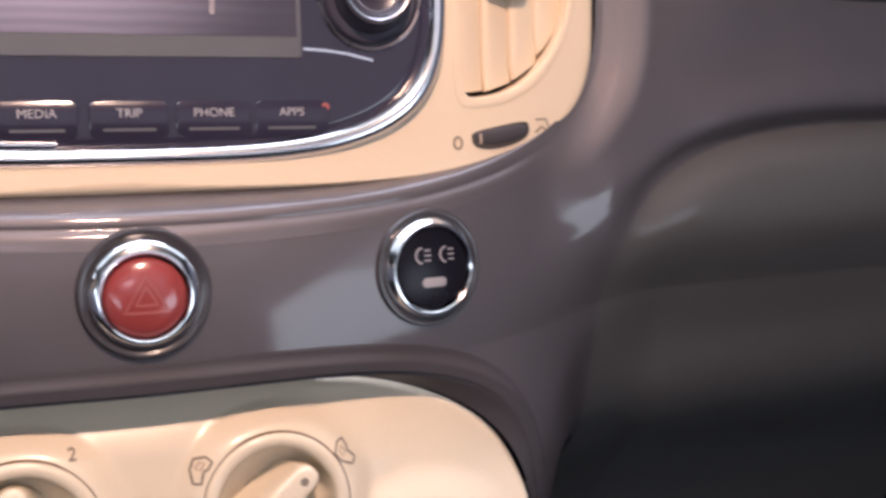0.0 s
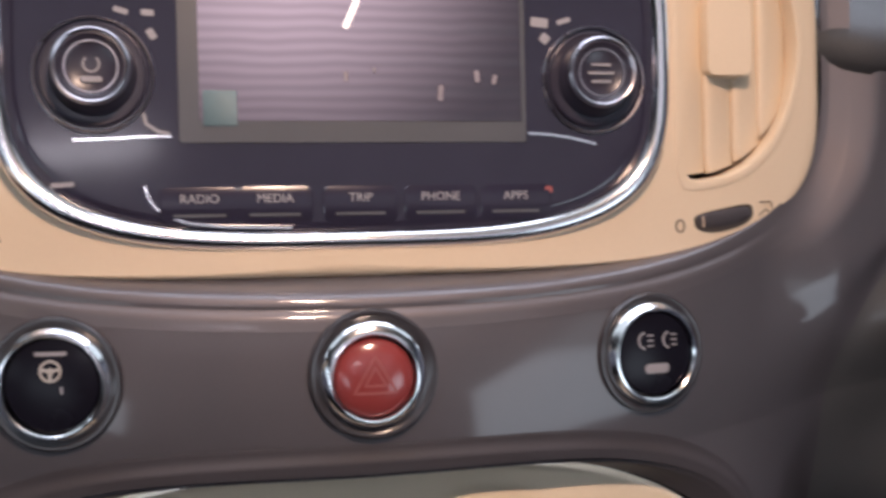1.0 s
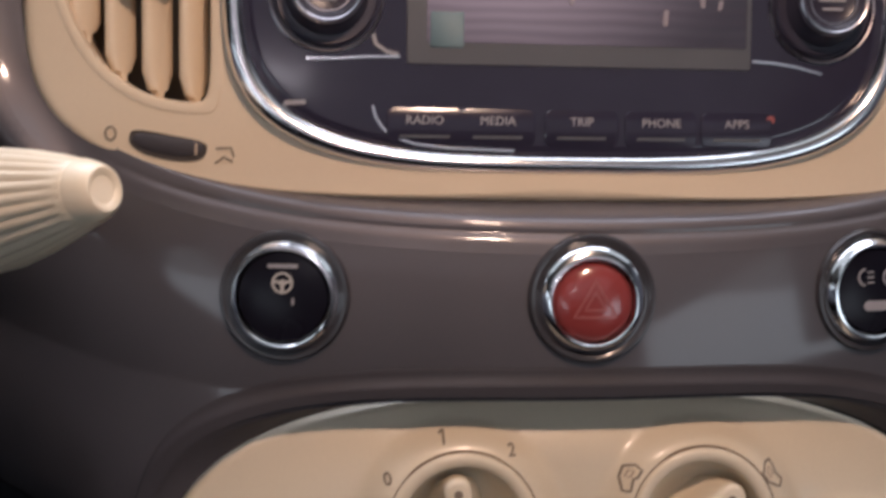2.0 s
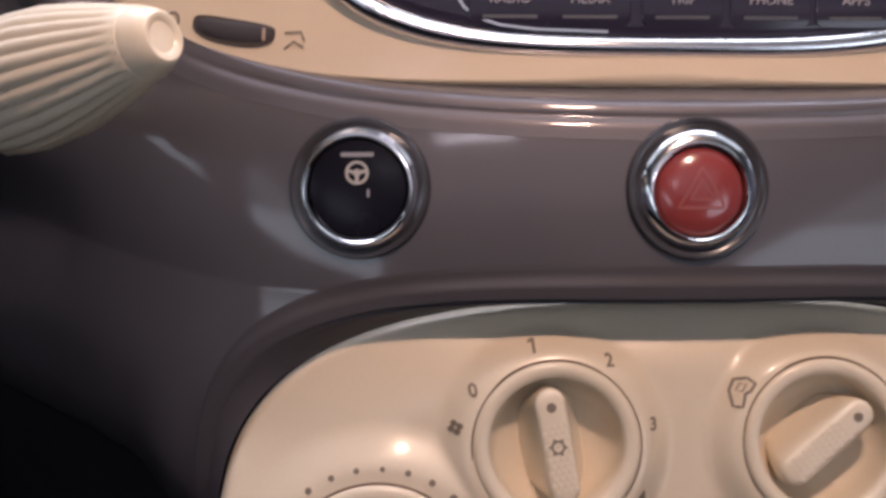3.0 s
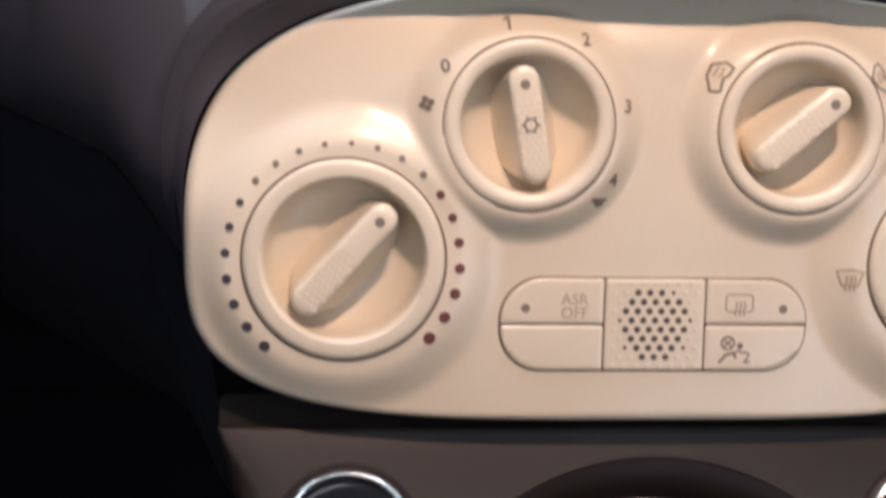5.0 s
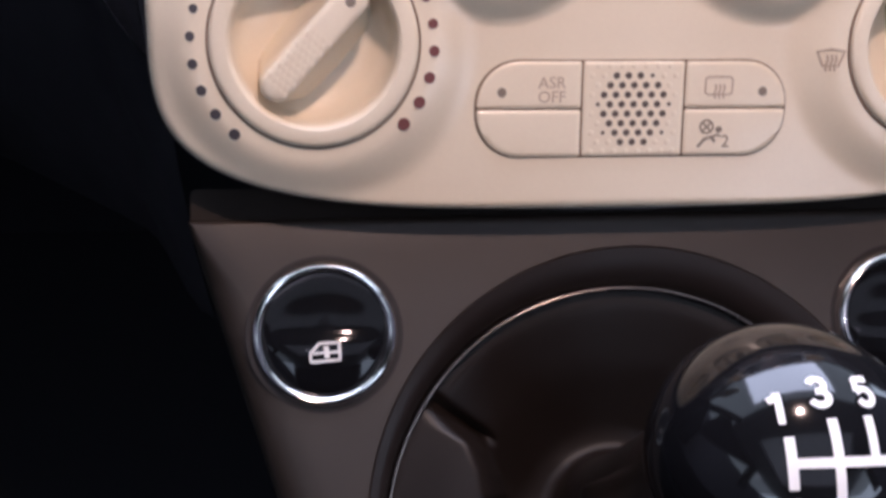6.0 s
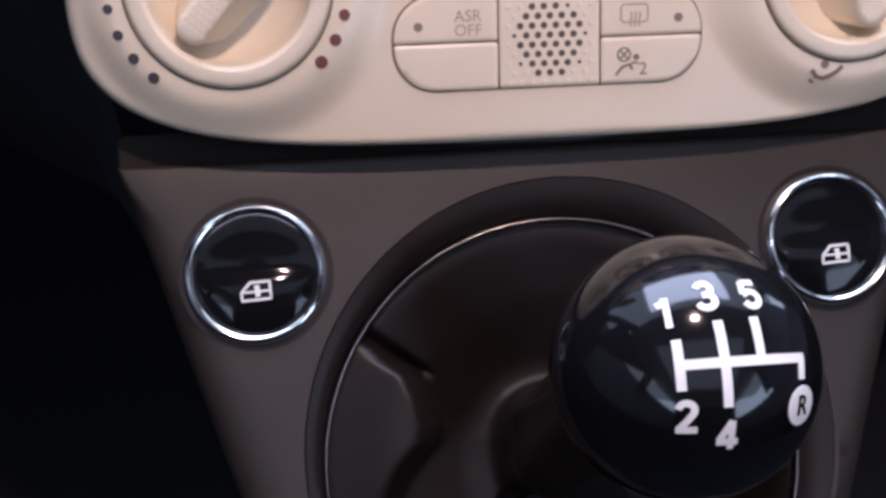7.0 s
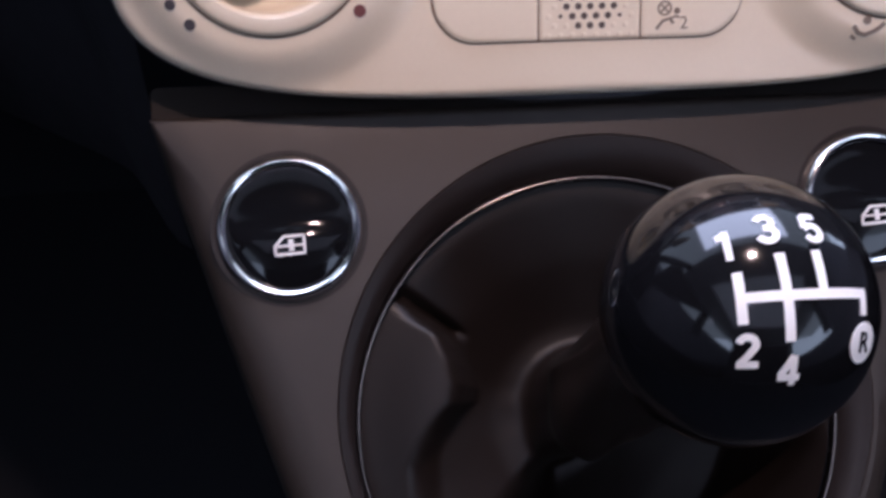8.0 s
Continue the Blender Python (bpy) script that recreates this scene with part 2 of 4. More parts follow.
def fascia_y(x, z):
    ax = abs(x)
    k = 8.0 * (min(ax, 150) / 90.0) ** 2 * 1.1
    over = max(0.0, ax - 150)
    k += over * 0.33 if x < 0 else over * 0.03 + 4.4 * (1 - math.exp(-over / 15))
    y = 0.463 * z + 0.0025 * max(-30.0, min(25.0, z)) ** 2 + k
    # the edge above the climate panel rolls back under in two steps
    if z < 25 and ax < 175:
        d = recess_gap(x, z)
        near = smooth((z + 110) / 45)
        q = max(0.0, 9.5 - d)
        y += (0.012 * q * q - 2.2 * (1 - smooth(d / 8)) - 0.6 * math.exp(-((d - 4.2) / 1.3) ** 2)) * near
    y += 16.5 * smooth((-75 - z) / 75)
    if x < -120:
        y += 0.012 * max(0.0, -84 - z) ** 2
    # the flanks beside the climate panel roll under towards the footwells
    y += 0.004 * max(0.0, -28 - z) ** 2 * smooth((ax - 133) / 34) * (1 - smooth((x - 150) / 60))
    if x > 135:
        q = max(0.0, 5 - z)
        y += (0.0027 * min(q, 130) ** 2 + 0.70 * max(0.0, q - 130)) * smooth((x - 140) / 65)
    # a raised rim beside both ends of the bezel
    if x < -140:
        y -= 9 * math.exp(-((bezel_gap(x, z) - 15) / 9) ** 2) * smooth((ax - 145) / 22)
    if x > 130:
        g = bezel_gap(x, z)
        ramp = min(1.0, max(0.0, (g - 1) / 15))
        y -= 8.4 * (0.25 * smooth(ramp) + 0.75 * ramp) * smooth((x - 132) / 36) * smooth((z + 30) / 50)
    if x < 0:
        y += (0.0009 * min(75.0, max(0.0, ax - 105)) ** 2.3 + 0.42 * max(0.0, ax - 180)) * smooth((12 - z) / 50)
    else:
        y += 12 * smooth((ax - 118) / 85) * smooth((2 - z) / 60)
    # door of the glovebox and its mirror image: a groove round a bulging lid
    if x > 120:
        g = groove(x, z)
        fade = smooth((z + 18) / 40) * smooth((x - 155) / 30)
        y += (6.0 * math.exp(-(g / 6.5) ** 2) - 2.5 * math.exp(-((g - 15) / 9) ** 2) * smooth((x - 185) / 40)) * fade
        # above a soft crease the panel stands more upright
        q = z - 48.5 - 0.24 * (x - 183)
        if q > 0:
            y -= 0.12 * q * smooth(q / 5) * smooth((x - 176) / 40)
    return y


# bezel outline in x, z
BZ_U0, BZ_A, BZ_B, BZ_N, BZ_V0 = -2.0, 165.5, 68.5, 3.8, 15.0
T_RD = radians(25.0)


def bezel_w(u, v):
    """How far the ivory bezel curves back from the radio's plane."""
    return 1.0 - 14.0 * (abs(u - BZ_U0) / 165.0) ** 2.4


def rd_to_world(u, v, w):
    return (u, 46.86 + v * math.sin(T_RD) - w * math.cos(T_RD), 68.25 + v * math.cos(T_RD) + w * math.sin(T_RD))


def outline_bezel(n=260):
    return superloop(BZ_A, BZ_B, BZ_B, BZ_N, BZ_N, BZ_U0, BZ_V0, n)


def outline_recess(n=240):
    return superloop(133.5, 79.0, 56.5, 3.2, 3.65, 0.0, HV_V0, n)


def inside_bezel(x, z, grow):
    u, v = x - BZ_U0, (z - 68.25) / math.cos(T_RD) - BZ_V0
    return (abs(u) / (BZ_A + grow)) ** BZ_N + (abs(v) / (BZ_B + grow)) ** BZ_N < 1


def to_bezel_edge(x, z, grow):
    u, v = x - BZ_U0, (z - 68.25) / math.cos(T_RD) - BZ_V0
    k = ((abs(u) / (BZ_A + grow)) ** BZ_N + (abs(v) / (BZ_B + grow)) ** BZ_N) ** (-1 / BZ_N)
    return u * k + BZ_U0, (v * k + BZ_V0) * math.cos(T_RD) + 68.25


def to_recess_edge(x, z):
    k = 1 / cut_level(x, z)
    u, v = hv_uv(x, z)
    return u * k, ((v - HV_V0) * k + HV_V0) * math.cos(T_HV) - 76.63 - 2.4


dashboard = thing("dashboard", Matrix.Identity(4), "grey painted car dashboard with rounded centre stack", "dashboard", kind="")
LIP = 8.1


def fascia_sheet(region):
    """A grid over x and z, with the two openings cut out along their outlines."""
    nx = 401
    xs = [-330 + 750 * i / (nx - 1) for i in range(nx)]
    zs = [-260 + 2.44 * j for j in range(91)] + [-38 + j for j in range(39)] + [3.4 + 2.4 * j for j in range(54)]
    nz = len(zs)
    state, pos = {}, {}
    for i, x in enumerate(xs):
        for j, z in enumerate(zs):
            s = 0
            if inside_bezel(x, z, LIP):
                s = 1
            elif cut_level(x, z) < 1:
                s = 2
            state[i, j], pos[i, j] = s, (x, z)
    snapped = set()
    for (i, j), s in state.items():
        if s and any(state.get((i + a, j + b), s) == 0 for a in (-1, 0, 1) for b in (-1, 0, 1)):
            pos[i, j] = to_bezel_edge(*pos[i, j], LIP) if s == 1 else to_recess_edge(*pos[i, j])
            snapped.add((i, j))
    bm = bmesh.new()
    made = {}

    def vert(k):
        if k not in made:
            x, z = pos[k]
            made[k] = bm.verts.new((x, fascia_y(x, z), z))
        return made[k]

    for i in range(nx - 1):
        for j in range(nz - 1):
            ks = [(i, j), (i + 1, j), (i + 1, j + 1), (i, j + 1)]
            if any(state[k] and k not in snapped for k in ks) or all(state[k] for k in ks):
                continue
            cx, cz = sum(pos[k][0] for k in ks) / 4, sum(pos[k][1] for k in ks) / 4
            if cz > 78 and abs(cx) > 168:
                continue
            if (cz < -150 and abs(cx) < 118) or (cz < -118 and -135 < cx < 165) or (cz < -136 and cx < 0):
                continue
            # lid and panel part along the middle of the groove
            side = [groove(*pos[k]) if pos[k][0] > 150 else 50.0 for k in ks]
            sign = 1 if region == "main" else -1
            if all(g * sign >= 0 for g in side):
                bm.faces.new([vert(k) for k in ks])
            elif any(g * sign > 0 for g in side):
                poly = []
                for m in range(4):
                    k0, k1, g0, g1 = ks[m], ks[(m + 1) % 4], side[m], side[(m + 1) % 4]
                    if g0 * sign >= 0:
                        poly.append(vert(k0))
                    if g0 * g1 < 0:
                        f = g0 / (g0 - g1)
                        x, z = pos[k0][0] + (pos[k1][0] - pos[k0][0]) * f, pos[k0][1] + (pos[k1][1] - pos[k0][1]) * f
                        poly.append(bm.verts.new((x, fascia_y(x, z), z)))
                if len(poly) > 2:
                    bm.faces.new(poly)
    return bm


part("fascia_panel", fascia_sheet("main"), PAINT, dashboard, "glossy grey painted fascia panel")
part("glovebox_lid", fascia_sheet("lid"), LID, dashboard, "dark grey matt plastic glovebox lid")


def bezel_lip():
    """The rolled lip between the fascia and the ivory bezel."""
    base = outline_bezel()
    n = len(base)
    loops = []
    for grow, back, deep in ((1.5, 1.15, 0), (0.6, 1.0, 0), (0.2, 0.72, 0), (0.0, 0.5, 0), (0.0, 0.3, 0.4), (0.2, 0.15, 0.9), (0.6, 0.05, 1.25), (1.4, 0, 1.4), (2.4, 0, 1.3),
                             (3.1, 0, 1.35), (3.6, 0, 1.55), (4.1, 0, 1.45), (4.5, 0, 1.0), (5.0, 0, 0.5), (5.7, 0, 0.2), (6.6, 0, 0.05), (LIP, 0, 0), (LIP + 1.0, 0, -0.15)):
        lp = []
        for u, v in superloop(BZ_A + grow, BZ_B + grow, BZ_B + grow, BZ_N, BZ_N, BZ_U0, BZ_V0, n):
            x, yr, z = rd_to_world(u, v, bezel_w(u, v) - 3.0)
            z = 68.25 + v * math.cos(T_RD)
            yf = fascia_y(x, z)
            side = smooth((abs(u) - 112) / 38) if 0.5 < grow < LIP else 0.0
            plain = 1.3 * max(0.0, 1 - grow / LIP) ** 2
            lp.append((x, yf + (max(yr, yf + 3) - yf) * back + deep + (plain - deep) * side, z))
        loops.append(lp)
    return loft(loops)


part("bezel_surround", bezel_lip(), PAINT, dashboard, "rolled grey painted lip round the bezel", sharp=80)


def recess_trim():
    """The dark funnel that runs from the fascia down to the climate panel."""
    n = 240
    outer = outline_recess(n)
    inner = superloop(HV_A + 0.6, HV_BT + 0.6, HV_BB + 0.6, HV_NT, HV_NB, 0, HV_V0, n)
    cut = superloop(CUT_A, CUT_T, CUT_B, 3.2, 3.65, 0.0, HV_V0, n)
    loops = []
    for k in (-0.03, 0.0, 0.06, 0.14, 0.22, 0.3, 0.38, 0.46, 0.54, 0.62, 0.7, 0.8, 0.9):
        lp = []
        for (uc, vc), (uo, vo) in zip(cut, outer):
            xo, zo = hv_to_xz(uc + (uo - uc) * k, vc + (vo - vc) * k, -5)
            lp.append((xo, fascia_y(xo, zo) + (0.6 if k < 0 else 0.25 * (1 - smooth(k / 0.06)) if k < 0.06 else 0), zo))
        loops.append(lp)
    for k, e in ((0, 0), (0.05, 0.10), (0.10, 0.13), (0.15, 0.07), (0.20, 0.06), (0.3, 0.14), (0.42, 0.27), (0.55, 0.42), (0.7, 0.6), (0.85, 0.8), (1, 1)):
        lp = []
        for (uo, vo), (ui, vi) in zip(outer, inner):
            xo, zo = hv_to_xz(uo, vo, -5)
            yo = fascia_y(xo, zo)
            wi = -8.0
            pi = (ui, -26.5 + vi * math.sin(T_HV) - wi * math.cos(T_HV), -76.63 + vi * math.cos(T_HV) + wi * math.sin(T_HV))
            lp.append((xo + (pi[0] - xo) * k, yo + (pi[1] - yo) * e, zo + (pi[2] - zo) * k))
        loops.append(lp)
    return loft(loops)


part("panel_recess", recess_trim(), TRIM, dashboard, "dark grey recessed surround of the climate panel")


def dash_pad(sign):
    bm = bmesh.new()
    prof = [(300, 64), (75, 64), (66, 66), (61, 70), (60, 75), (63, 81), (70, 85), (300, 100)]
    loops = [[(sign * x, y + (0.33 if sign < 0 else 0.03) * (x - 178) - 4 + back, z + (5 if sign > 0 else 1)) for y, z in prof] for x, back in ((154, 20), (162, 13), (170, 6), (178, 1), (190, 0), (260, 0), (340, 0), (430, 0))]
    return loft(loops, True, True, True, bm)


for s in (1, -1):
    pad = tagged(part("dash_pad", dash_pad(s), PAD), "dark grey grained soft dash pad on the dashboard", "dash pad")

def knee_panel():
    """The dark panel that carries the dashboard's left side down into the footwell."""
    loops = []
    for z, back in ((-128, 4), (-150, 7), (-180, 13), (-230, 28), (-300, 60)):
        loops.append([(x, fascia_y(x, -128) + back, z) for x in range(-330, -131, 6)])
    return loft(loops, closed=False)


part("knee_panel", knee_panel(), KNEE, dashboard, "dark grey lower panel above the footwell")

# ---- radio unit ----
radio = thing("radio_unit", F_RADIO @ Matrix.Translation((-3.5 * MM, 0, 0)), "black glass car radio with chrome frame and two knobs", "car radio")
RV = 15.0


def radio_loop(grow, n=220):
    return superloop(103.0 + grow, 59.5 + grow, 59.5 + grow, 3.5, 3.5, 0, RV, n)


def ring_of(profile, loopf):
    return loft([[(u, v, w) for u, v in loopf(g)] for g, w in profile])


part("frame", ring_of([(1.5, -6), (1.2, -1), (0.6, 1.2), (-0.8, 2.4), (-2.2, 2.6), (-3.6, 2.0), (-4.6, 0.9), (-5.2, -0.6), (-5.4, -3)], radio_loop), CHROME, radio, "polished chrome radio frame")
part("glass_front", loft([[(u, v, -1.6) for u, v in radio_loop(-4.5)], [(u, v, 0.0) for u, v in radio_loop(-7)], [(u, v, 0.03) for u, v in radio_loop(-8)], [(u, v, 0.05) for u, v in radio_loop(-10)], [(u * 0.5, (v - RV) * 0.5 + RV, 0.15) for u, v in radio_loop(-7)]], cap1=True), GLASS, radio, "dark glossy glass radio front")


def slab(u0, u1, v0, v1, w0, w1, r=1.0):
    lo = []
    for cx, cy, a in ((u1 - r, v1 - r, 0), (u0 + r, v1 - r, 90), (u0 + r, v0 + r, 180), (u1 - r, v0 + r, 270)):
        lo += arc((cx, cy), r, a, a + 90, 4)
    e = min(0.3, abs(w1 - w0) * 0.5)
    sh = lambda k: [((u - (u0 + u1) / 2) * k + (u0 + u1) / 2, (v - (v0 + v1) / 2) * k + (v0 + v1) / 2) for u, v in lo]
    return loft([[(u, v, w0) for u, v in lo], [(u, v, w1 - e) for u, v in lo], [(u, v, w1) for u, v in sh(1 - 2 * e / max(u1 - u0, v1 - v0))]], cap0=True, cap1=True)


scr = part("screen", slab(-50.5, 55.5, -13, 52, 0.1, 0.55, 1.0), BORDER, radio, "grey screen border strip")
part("display", slab(-44.5, 54.0, -6.5, 50, 0.5, 0.8, 0.6), SCREEN, scr, "dark display with rosy reflected rows painted as glow")
part("display_icon", slab(-43.5, -33.5, -8, 2.5, 0.75, 0.95, 0.5), mat("teal_screen_tile", (0.10, 0.16, 0.18), 0.55), scr, "dim teal tile on the display")


def radio_knob(u, v):
    lean = Matrix(((1, 0, 0, 0), (0, 1, 0.17, 0), (0, 0, 1, 0), (0, 0, 0, 1)))

    def turned(profile, cap1=False):
        bm = lathe(profile, 64, (0, 0), cap1=cap1)
        bmesh.ops.transform(bm, matrix=Matrix.Translation((u, v, 0)) @ lean, verts=bm.verts)
        return bm

    k = part("knob", turned([(15.2, -0.5), (15.2, 1.2), (14.6, 1.8), (13.6, 1.6), (12.2, 1.7), (11.2, 4.4), (10.7, 8.6), (10.1, 9.2), (9.0, 9.3), (8.4, 8.7), (6.6, 7.7), (3.0, 7.2), (0.6, 7.1)], True), KNOB, radio, "gloss black round radio knob")
    part("ring", turned([(17.0, 0.0), (17.1, 0.9), (16.7, 1.4), (16.2, 1.1)]), DULL, k, "thin chrome base ring")
    part("cap_ring", turned([(11.0, 8.2), (10.9, 9.3), (10.4, 9.7), (9.9, 9.5), (9.4, 9.0)]), DULL, k, "chrome cap ring")
    part("cap_ring", turned([(7.6, 7.9), (7.5, 8.5), (7.1, 8.5), (6.9, 7.6)]), DULL, k, "thin inner chrome ring")
    return k


kl = radio_knob(-74.0, 6.5)
kr = radio_knob(78.0, 6.5)
part("power_mark", ribbon(arc((-74.0, 8.8), 2.2, -230, 50, 14), 0.6, 7.0, 7.5), DIM_PRINT_GLINT, kl, "dim power symbol")
part("mark_bar", slab(-77.0, -71.0, 3.4, 5.2, 7.2, 8.2, 0.9), DIM_PRINT_GLINT, kl, "pale curved mark low on the cap")
for dv in (-2.6, 0.0, 2.6):
    part("mark_bar", ribbon([(73.8 + abs(dv) * 0.4, 7.8 + dv), (82.2 - abs(dv) * 0.4, 7.8 + dv)], 0.8, 7.0, 7.8), DIM_PRINT_GLINT, kr)
# glints beside the knobs painted as pale bars; thin ridges run out from the display's lower corners
for u0, v0, u1, v1, turn in ((57.5, 23.0, 63.5, 26.2, -6), (66.0, 24.4, 71.0, 26.0, 18), (60.5, 18.0, 63.8, 21.2, 50), (-68.4, 24.6, -63.8, 26.4, -16), (-60.6, 24.0, -56.6, 26.0, -4), (-59.4, 17.6, -55.8, 20.0, -58), (-73.5, 30.6, -69.0, 32.6, 20), (-86.5, -25.6, -80.0, -24.2, 3)):
    bm = slab((u0 - u1) / 2, (u1 - u0) / 2, (v0 - v1) / 2, (v1 - v0) / 2, -0.3, 0.22, 0.5)
    bmesh.ops.transform(bm, matrix=Matrix.Translation(((u0 + u1) / 2, (v0 + v1) / 2, 0)) @ Matrix.Rotation(radians(turn), 4, "Z"), verts=bm.verts)
    part("pale_bar", bm, DIM_PRINT_GLINT, radio, "small pale bar painted on the glass")
part("glass_ridge_glint", ribbon([(56.0, -10.2), (63.0, -10.6), (70.0, -11.6), (78.5, -13.6)], 0.8, -0.2, 0.6), CHROME, radio, "thin bright ridge in the glass")
part("glass_ridge_glint", ribbon([(-52.5, -11.0), (-62.0, -11.2), (-71.0, -11.8), (-80.0, -12.0)], 0.7, -0.2, 0.6), CHROME, radio, "thin bright ridge in the glass")
# pale stroke painted for the reflection that the left ridge catches
part("glass_ridge_glint", ribbon([(-60.4, -4.4), (-59.6, -7.4), (-56.4, -9.6), (-53.0, -10.4)], 1.1, -0.2, 0.7), DIM_PRINT_GLINT, radio, "short pale curved glint painted on the ridge")
part("indicator", disc((62.4, -28.0), 1.3, -0.2, 0.6), PINK, radio, "small red indicator lamp")
PALE_MARK = mat("pale_display_mark", (0.24, 0.21, 0.23), 0.4, stain=0.2)
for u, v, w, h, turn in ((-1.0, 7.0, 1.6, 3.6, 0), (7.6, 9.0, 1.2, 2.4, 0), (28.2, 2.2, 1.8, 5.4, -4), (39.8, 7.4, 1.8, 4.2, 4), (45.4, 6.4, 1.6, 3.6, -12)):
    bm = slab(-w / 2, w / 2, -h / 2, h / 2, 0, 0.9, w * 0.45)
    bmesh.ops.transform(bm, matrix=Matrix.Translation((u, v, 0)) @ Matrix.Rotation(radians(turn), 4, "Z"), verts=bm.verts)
    part("display_mark", bm, PALE_MARK, scr, "faint pale mark on the display")
# slanted mark on the display, given a glow of its own
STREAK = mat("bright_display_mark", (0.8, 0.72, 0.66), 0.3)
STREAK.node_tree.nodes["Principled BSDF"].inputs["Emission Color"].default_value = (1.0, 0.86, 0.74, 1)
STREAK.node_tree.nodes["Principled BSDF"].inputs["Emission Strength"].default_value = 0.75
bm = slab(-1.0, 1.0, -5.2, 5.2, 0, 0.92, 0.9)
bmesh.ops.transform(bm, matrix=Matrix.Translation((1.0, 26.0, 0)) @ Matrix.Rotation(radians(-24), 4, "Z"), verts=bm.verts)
part("display_mark", bm, STREAK, scr, "bright slanted mark with its own glow on the display")


def key_h(v):
    return 0.12 + 0.8 * (1 - ((v + 31.4) / 5.4) ** 2)


def key_mesh(u):
    """A low cap, gently rounded from top to bottom."""
    loops = []
    for j in range(13):
        v = -36.8 + 10.8 * j / 12
        trim = 1.6 * max(0.0, abs(j - 6) - 4) ** 2 / 4
        loops.append([(u - 11.4 + trim, v, -0.6), (u - 11.4 + trim, v, key_h(v) - 0.15), (u - 11.0 + trim, v, key_h(v)), (u, v, key_h(v) + 0.02), (u + 11.0 - trim, v, key_h(v)), (u + 11.4 - trim, v, key_h(v) - 0.15), (u + 11.4 - trim, v, -0.6)])
    return loft(loops, closed=False)


for word, u in (("RADIO", -45), ("MEDIA", -23), ("TRIP", 2.7), ("PHONE", 27.5), ("APPS", 51.5)):
    key = part("key", key_mesh(u), GLASS, radio, "gloss black radio key", sharp=12)
    part("word", drape(letters(word, 3.7, (u, -29.6), 0, 0.15, 1), lambda a, b: key_h(b), 0.03), DIM_PRINT_GLINT, key, "pale lettering on the key")
    part("key_line", ribbon([(u - 7.5, -34.4), (u + 7.5, -34.4)], 0.9, 0.0, 0.12, height=lambda a, b: key_h(b)), BORDER, key, "thin grey bar on the key")
part("key_strip_edge", ribbon([(-60.5, -25.5), (-59.5, -29), (-57.5, -32), (-54, -34.6), (-48, -36.6), (-38, -37.8), (-18, -38.4)], 0.7, 0.0, 0.5), CHROME, radio, "thin chrome curved line below the keys")


# ---- ivory bezel with the air vents ----


VENT_A, VENT_B, VENT_IN = 155.5, 41.0, 108.5


def vent_outline(sgn, n=96, grow=0.0):
    """Outline of a vent: a straight inner side beside the frame and a rounded outer side."""
    pts = []
    for i in range(n):
        th = 2 * math.pi * (i + 0.5) / n
        c, s = math.cos(th), math.sin(th)
        if c >= 0:
            k = (abs(c) ** 2.6 + abs(s) ** 2.6) ** (-1 / 2.6)
            u, v = 118 + (VENT_A - 118 + grow) * c * k, (VENT_B + grow) * s * k
        else:
            k = (abs(c) ** 7 + abs(s) ** 7) ** (-1 / 7)
            u, v = 118 + (118 - VENT_IN + grow) * c * k, (VENT_B + grow) * s * k
        v += 1.0 * max(0.0, (u - 105) / 45) if s > 0 else 13.0 * max(0.0, (u - 110) / 45) ** 2
        pts.append((BZ_U0 + sgn * u, BZ_V0 + v))
    return pts


def bezel_body():
    """A shell from the radio's frame to the outer outline, with two vent openings bridged in."""
    bm = bmesh.new()
    n = 440
    outer = superloop(BZ_A, BZ_B, BZ_B, BZ_N, BZ_N, BZ_U0, BZ_V0, n)
    inner = superloop(103.6, 60.1, 60.1, 3.5, 3.5, -3.5, RV, n)
    m = 44
    grid = []
    for s in range(m + 1):
        k = s / m
        row = []
        for (ui, vi), (uo, vo) in zip(inner, outer):
            u, v = ui + (uo - ui) * k, vi + (vo - vi) * k
            d = math.hypot(uo - u, vo - v)
            w = bezel_w(u, v) - (4.0 - math.sqrt(max(0.0, 16 - (4 - min(4, d)) ** 2)))
            row.append((u, v, w))
        grid.append(row)
    grid.append([(u, v, w - 9) for (u, v, w) in grid[-1]])

    def level(u, v):
        for sgn in (1, -1):
            uu, vv = (u - BZ_U0) * sgn, v - BZ_V0
            if uu > 100:
                if uu >= 118:
                    vv2 = vv - (1.0 * max(0.0, (uu - 105) / 45) if vv > 0 else 13.0 * max(0.0, (uu - 110) / 45) ** 2)
                    if (abs(uu - 118) / (VENT_A - 118)) ** 2.6 + (abs(vv2) / VENT_B) ** 2.6 < 1:
                        return True
                elif (abs(uu - 118) / (118 - VENT_IN)) ** 7 + (abs(vv) / VENT_B) ** 7 < 1:
                    return True
        return False

    vs = [[bm.verts.new(p) for p in row] for row in grid]
    for a in range(len(grid) - 1):
        for i in range(n):
            j = (i + 1) % n
            q = [grid[a][i], grid[a][j], grid[a + 1][j], grid[a + 1][i]]
            if a < m and any(level(p[0], p[1]) for p in q):
                continue
            bm.faces.new((vs[a][i], vs[a][j], vs[a + 1][j], vs[a + 1][i]))
    bmesh.ops.delete(bm, geom=[v for v in bm.verts if not v.link_faces], context="VERTS")
    return bm


part("bezel_shell", bezel_body(), IVORY, dashboard, "ivory plastic bezel round the radio", sharp=50).matrix_basis = F_RADIO


